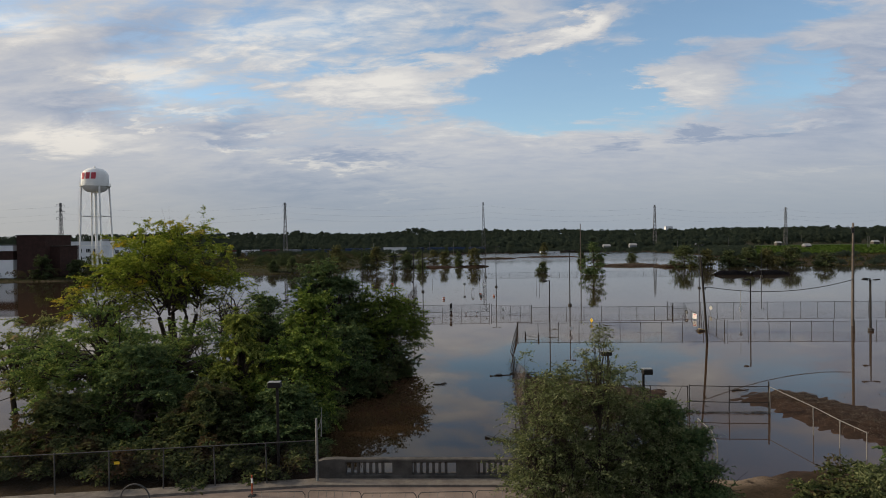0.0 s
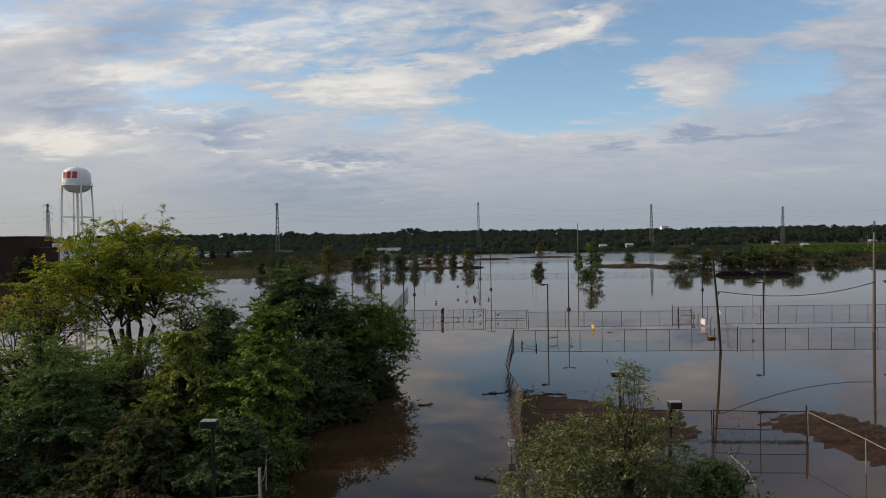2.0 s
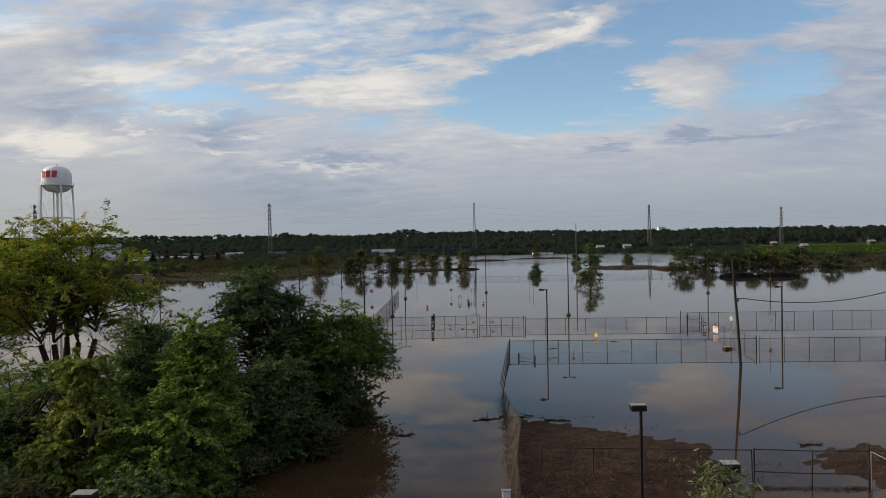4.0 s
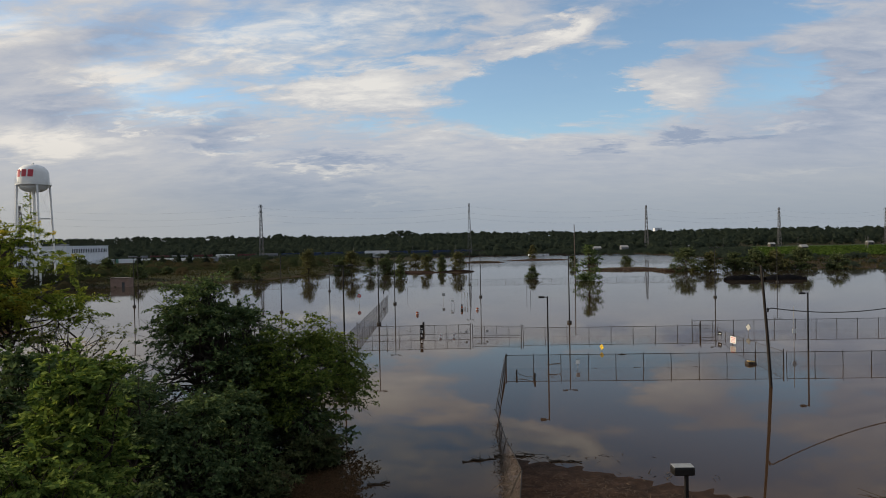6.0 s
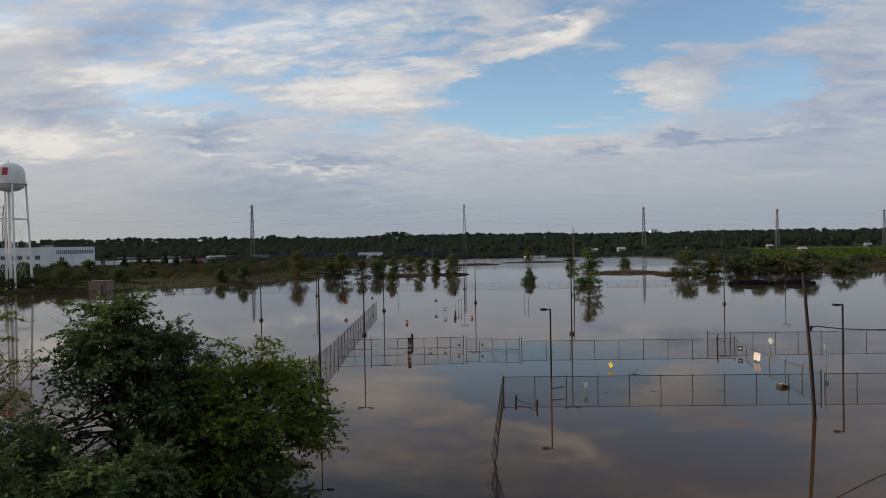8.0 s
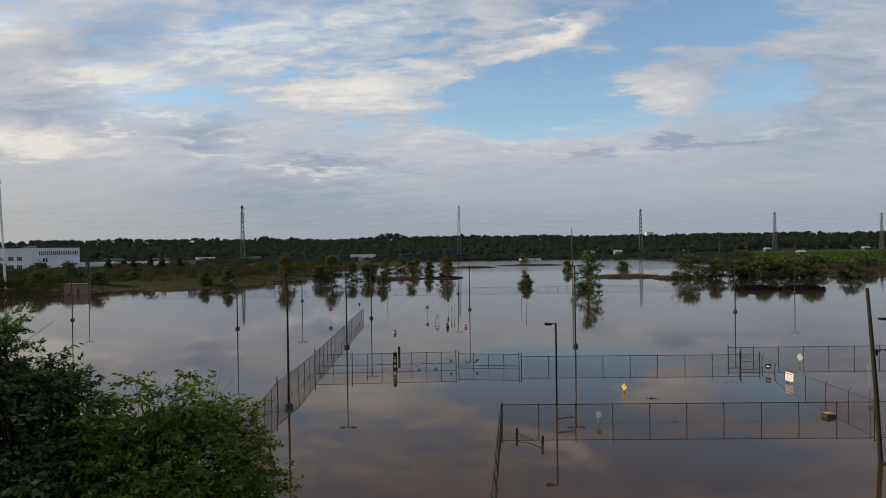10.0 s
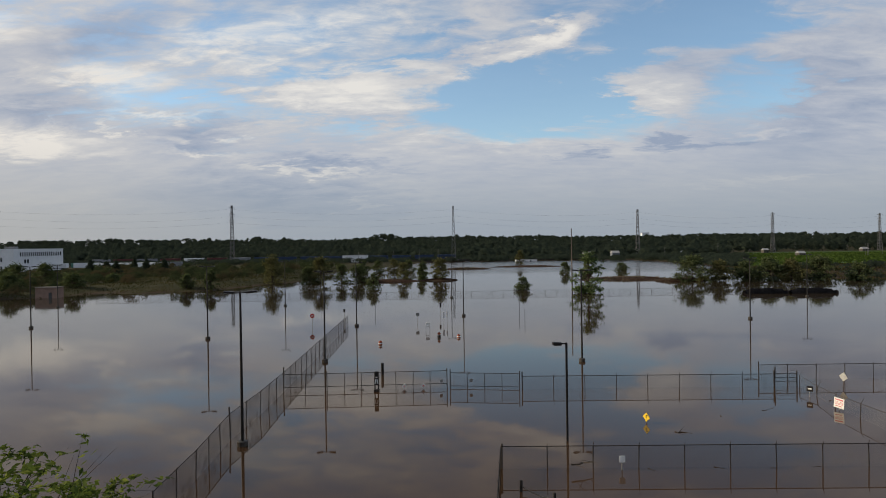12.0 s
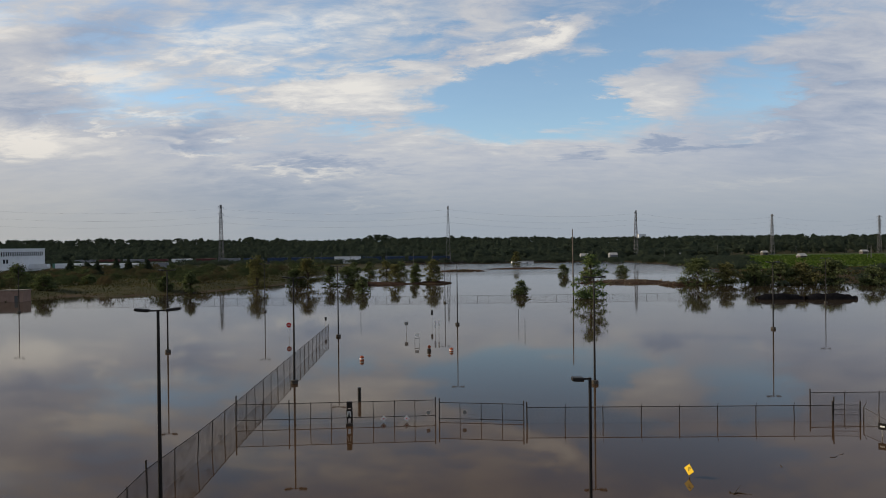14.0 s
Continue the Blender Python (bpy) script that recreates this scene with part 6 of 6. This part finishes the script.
for k, x in enumerate((-8.95, -6.2, -3.5, -0.75, 2.0)):
    pipe_barricade(x, 33.6 + 0.15 * math.sin(k * 2.1), (2, -3, 1, 3, -2)[k])
top = empty("delineator_post", pose(-10.9, 35.55, 0.54), "orange and white delineator post on the road edge", "post")
part("base", boxed(0.35, 0.35, 0.08, pose(0, 0, 0.04), 0.02), CABLE, top)
part("tube", tubed((0, 0, 0.05), (0, 0, 1.1), 0.05, 0.045, 10), ORANGE, top)
part("band", tubed((0, 0, 0.7), (0, 0, 0.95), 0.053, None, 10), SIGN_WHITE, top, "white reflective band")
hoop = [(0.75 * math.cos(t), 0, 0.75 * math.sin(t) + 0.3) for t in np.linspace(-0.3, math.pi + 0.3, 18)]
hoop = [(-16.6 + x, 34.6, 0.5 + z) for x, _, z in hoop]
curve("bike_hoop", hoop, 0.04, STEEL_DULL, label="grey steel hoop at the road edge", category="bike rack")
top = empty("gate_post", pose(-7.9, 37.3, 0.5), "tall grey pipe post with a curled bracket", "post")
part("pole", tubed((0, 0, 0), (0, 0, 3.6), 0.07, 0.06, 10), GALV, top)
curve("bracket", [(0, 0, 2.9), (0.15, 0, 3.1), (0.28, 0, 3.6), (0.3, 0, 4.2), (0.28, 0, 3.5), (0.26, 0, 2.6)], 0.025, GALV, top)
top = tagged(part("tag_plate", boxed(0.28, 0.02, 0.16, pose(-18.2, 35.82, 2.2, 0, 0, 8), 0.01), YELLOW), "small yellow tag wired to the fence", "sign")


# ---- flood debris ----
def driftwood(x, y, length, turn, label, seed, z=0.03, thick=0.09, twigs=5):
    r = np.random.default_rng(seed)
    top = empty("driftwood", pose(x, y, z, 0, 0, turn), label, "driftwood")
    pts = [(length * (k / 6 - 0.5), 0.05 * length * r.normal(), 0.012 * length * r.normal()) for k in range(7)]
    v, f = sweep(pts, [thick * (1 - 0.1 * k) for k in range(7)], 6)
    part("log", raw_mesh("log", np.array([tuple(q) for q in v]), 4, np.array(f), DEBRIS), DEBRIS, top)
    for k in range(twigs):
        a = pts[r.integers(1, 6)]
        b = (a[0] + r.normal() * 0.4, a[1] + r.normal() * 0.5, a[2] + 0.12 + abs(r.normal()) * 0.12)
        part("twig", tubed(a, b, 0.025, 0.008, 5), DEBRIS, top)


driftwood(2.75, 46.2, 2.7, -25, "long black branch floating by the bank", 1)
driftwood(3.7, 66.6, 2.2, 12, "black branch floating beside the fence", 2)
driftwood(-2.2, 63.0, 1.3, 20, "short dark log floating in the channel", 3)
driftwood(6.0, 67.4, 2.6, 3, "dark driftwood at the edge of the mud", 4)
driftwood(9.0, 66.2, 2.0, -6, "dark driftwood at the edge of the mud", 5)
driftwood(22.2, 102.0, 1.2, -15, "thin stick floating in the lot", 6, 0.0, 0.05, 1)
driftwood(12.8, 94.2, 1.6, 20, "dark branch caught on the fence", 7, 0.55, 0.06)
driftwood(-8.2, 62.0, 2.0, 0, "pale slatted drift under the trees", 8)
driftwood(24.5, 60.0, 1.6, 8, "dark driftwood off the mud bank", 9)
driftwood(27.5, 57.8, 2.6, -14, "dark driftwood along the muddy shore", 10)


def litter(name, label, seed, spots, count, size, mat, lift=0.02, ashore=False):
    """Scattered twigs, reeds and scraps as one mass."""
    r = np.random.default_rng(seed)
    spots = np.array(spots)
    pick = spots[r.integers(0, len(spots), count)]
    x = pick[:, 0] + r.normal(size=count) * pick[:, 2]
    y = pick[:, 1] + r.normal(size=count) * pick[:, 3]
    z = np.maximum(ground_height(x, y)[0], 0) + lift + abs(r.normal(size=count)) * pick[:, 4]
    a = r.uniform(0, 6.28, count)
    ln, w = size[0] * r.uniform(0.4, 1.4, count), size[1] * r.uniform(0.5, 1.5, count)
    t = np.stack([np.cos(a), np.sin(a), r.normal(size=count) * 0.35], 1) * ln[:, None] / 2
    s = np.stack([-np.sin(a), np.cos(a), r.normal(size=count) * 0.3], 1) * w[:, None] / 2
    dry = (ground_height(x, y)[0] > 0.02) if ashore else np.ones(count, bool)
    p, t, s = np.stack([x, y, z], 1)[dry], t[dry], s[dry]
    v = np.stack([p - t, p + s, p + t, p - s], 1).reshape(-1, 3)
    me = raw_mesh(name, v, 4, np.arange(len(v)).reshape(-1, 4), mat)
    return tagged(new(name, me), label, "debris", kind="stuff")


for k, (x, y, ln) in enumerate(((17.2, 94.4, 0.5), (21.6, 94.5, 0.7), (24.9, 94.3, 0.4), (27.8, 94.4, 0.5), (31.9, 108.2, 1.6), (38.6, 110.4, 1.5), (27.0, 106.4, 0.5))):
    driftwood(x, y, ln, 20 * k - 50, "small dark stick afloat beside the fence", 20 + k, 0.0, 0.035, 0)

REED = plain("dry_reed_litter", (0.026, 0.017, 0.011), (0.085, 0.058, 0.037), 3, 0.9, 0, 0)
litter("bank_litter", "reeds and twigs strewn over the mud bank", 11, [(9, 58, 3, 3.5, 0.03), (14, 56, 2.5, 1.6, 0.03), (28.4, 52, 1.6, 3.5, 0.03), (27.5, 57.5, 2.2, 1.2, 0.03), (7, 52, 1.5, 3, 0.04)], 5200, (0.40, 0.035), REED, ashore=True)
litter("waterline_debris", "dark flood wrack caught along the fence", 12, [(18, 52.9, 0.6, 0.1, 0.06), (19.5, 52.8, 0.7, 0.1, 0.05), (21.5, 52.7, 0.7, 0.1, 0.06), (23, 52.7, 0.4, 0.1, 0.06), (15.5, 53.2, 1.0, 0.15, 0.05), (5.2, 70, 0.25, 4, 0.15), (5.0, 62, 0.2, 3, 0.25)], 1300, (0.20, 0.04), DEBRIS)
litter("bank_litter", "pale dry grass and twigs over the mud bank", 14, [(28.6, 51, 1.4, 3.6, 0.03), (27.4, 56.5, 1.6, 1.6, 0.03), (30, 47, 1.6, 2.2, 0.03)], 3600, (0.32, 0.03), DRY_GRASS, ashore=True)
litter("shore_wrack", "dark wrack floating off the mud bank", 13, [(9, 67, 3, 0.35, 0.0), (14, 63.5, 1.6, 0.5, 0.0), (20, 56.5, 2, 0.4, 0.0), (28, 58.2, 3, 0.4, 0.0), (18, 54.5, 1.5, 0.5, 0)], 150, (0.55, 0.05), DEBRIS)
litter("fence_reeds", "dried reeds hanging on the leaning fence", 14, [(4.9, 58, 0.25, 2, 0.6), (4.6, 52, 0.2, 3, 0.6), (5.2, 65, 0.25, 2, 0.4)], 900, (0.6, 0.04), REED)

top = empty("control_cabinet", pose(3.95, 50.6, 0), "small white control cabinet on the leaning fence", "cabinet")
part("post", boxed(0.08, 0.08, 1.8, pose(0, 0, 0.0)), GALV, top)
part("case", boxed(0.42, 0.25, 0.35, pose(0, 0, 0.75), 0.02), SIGN_WHITE, top)
part("hood", boxed(0.48, 0.32, 0.04, pose(0, 0, 0.95), 0.01), GALV, top)
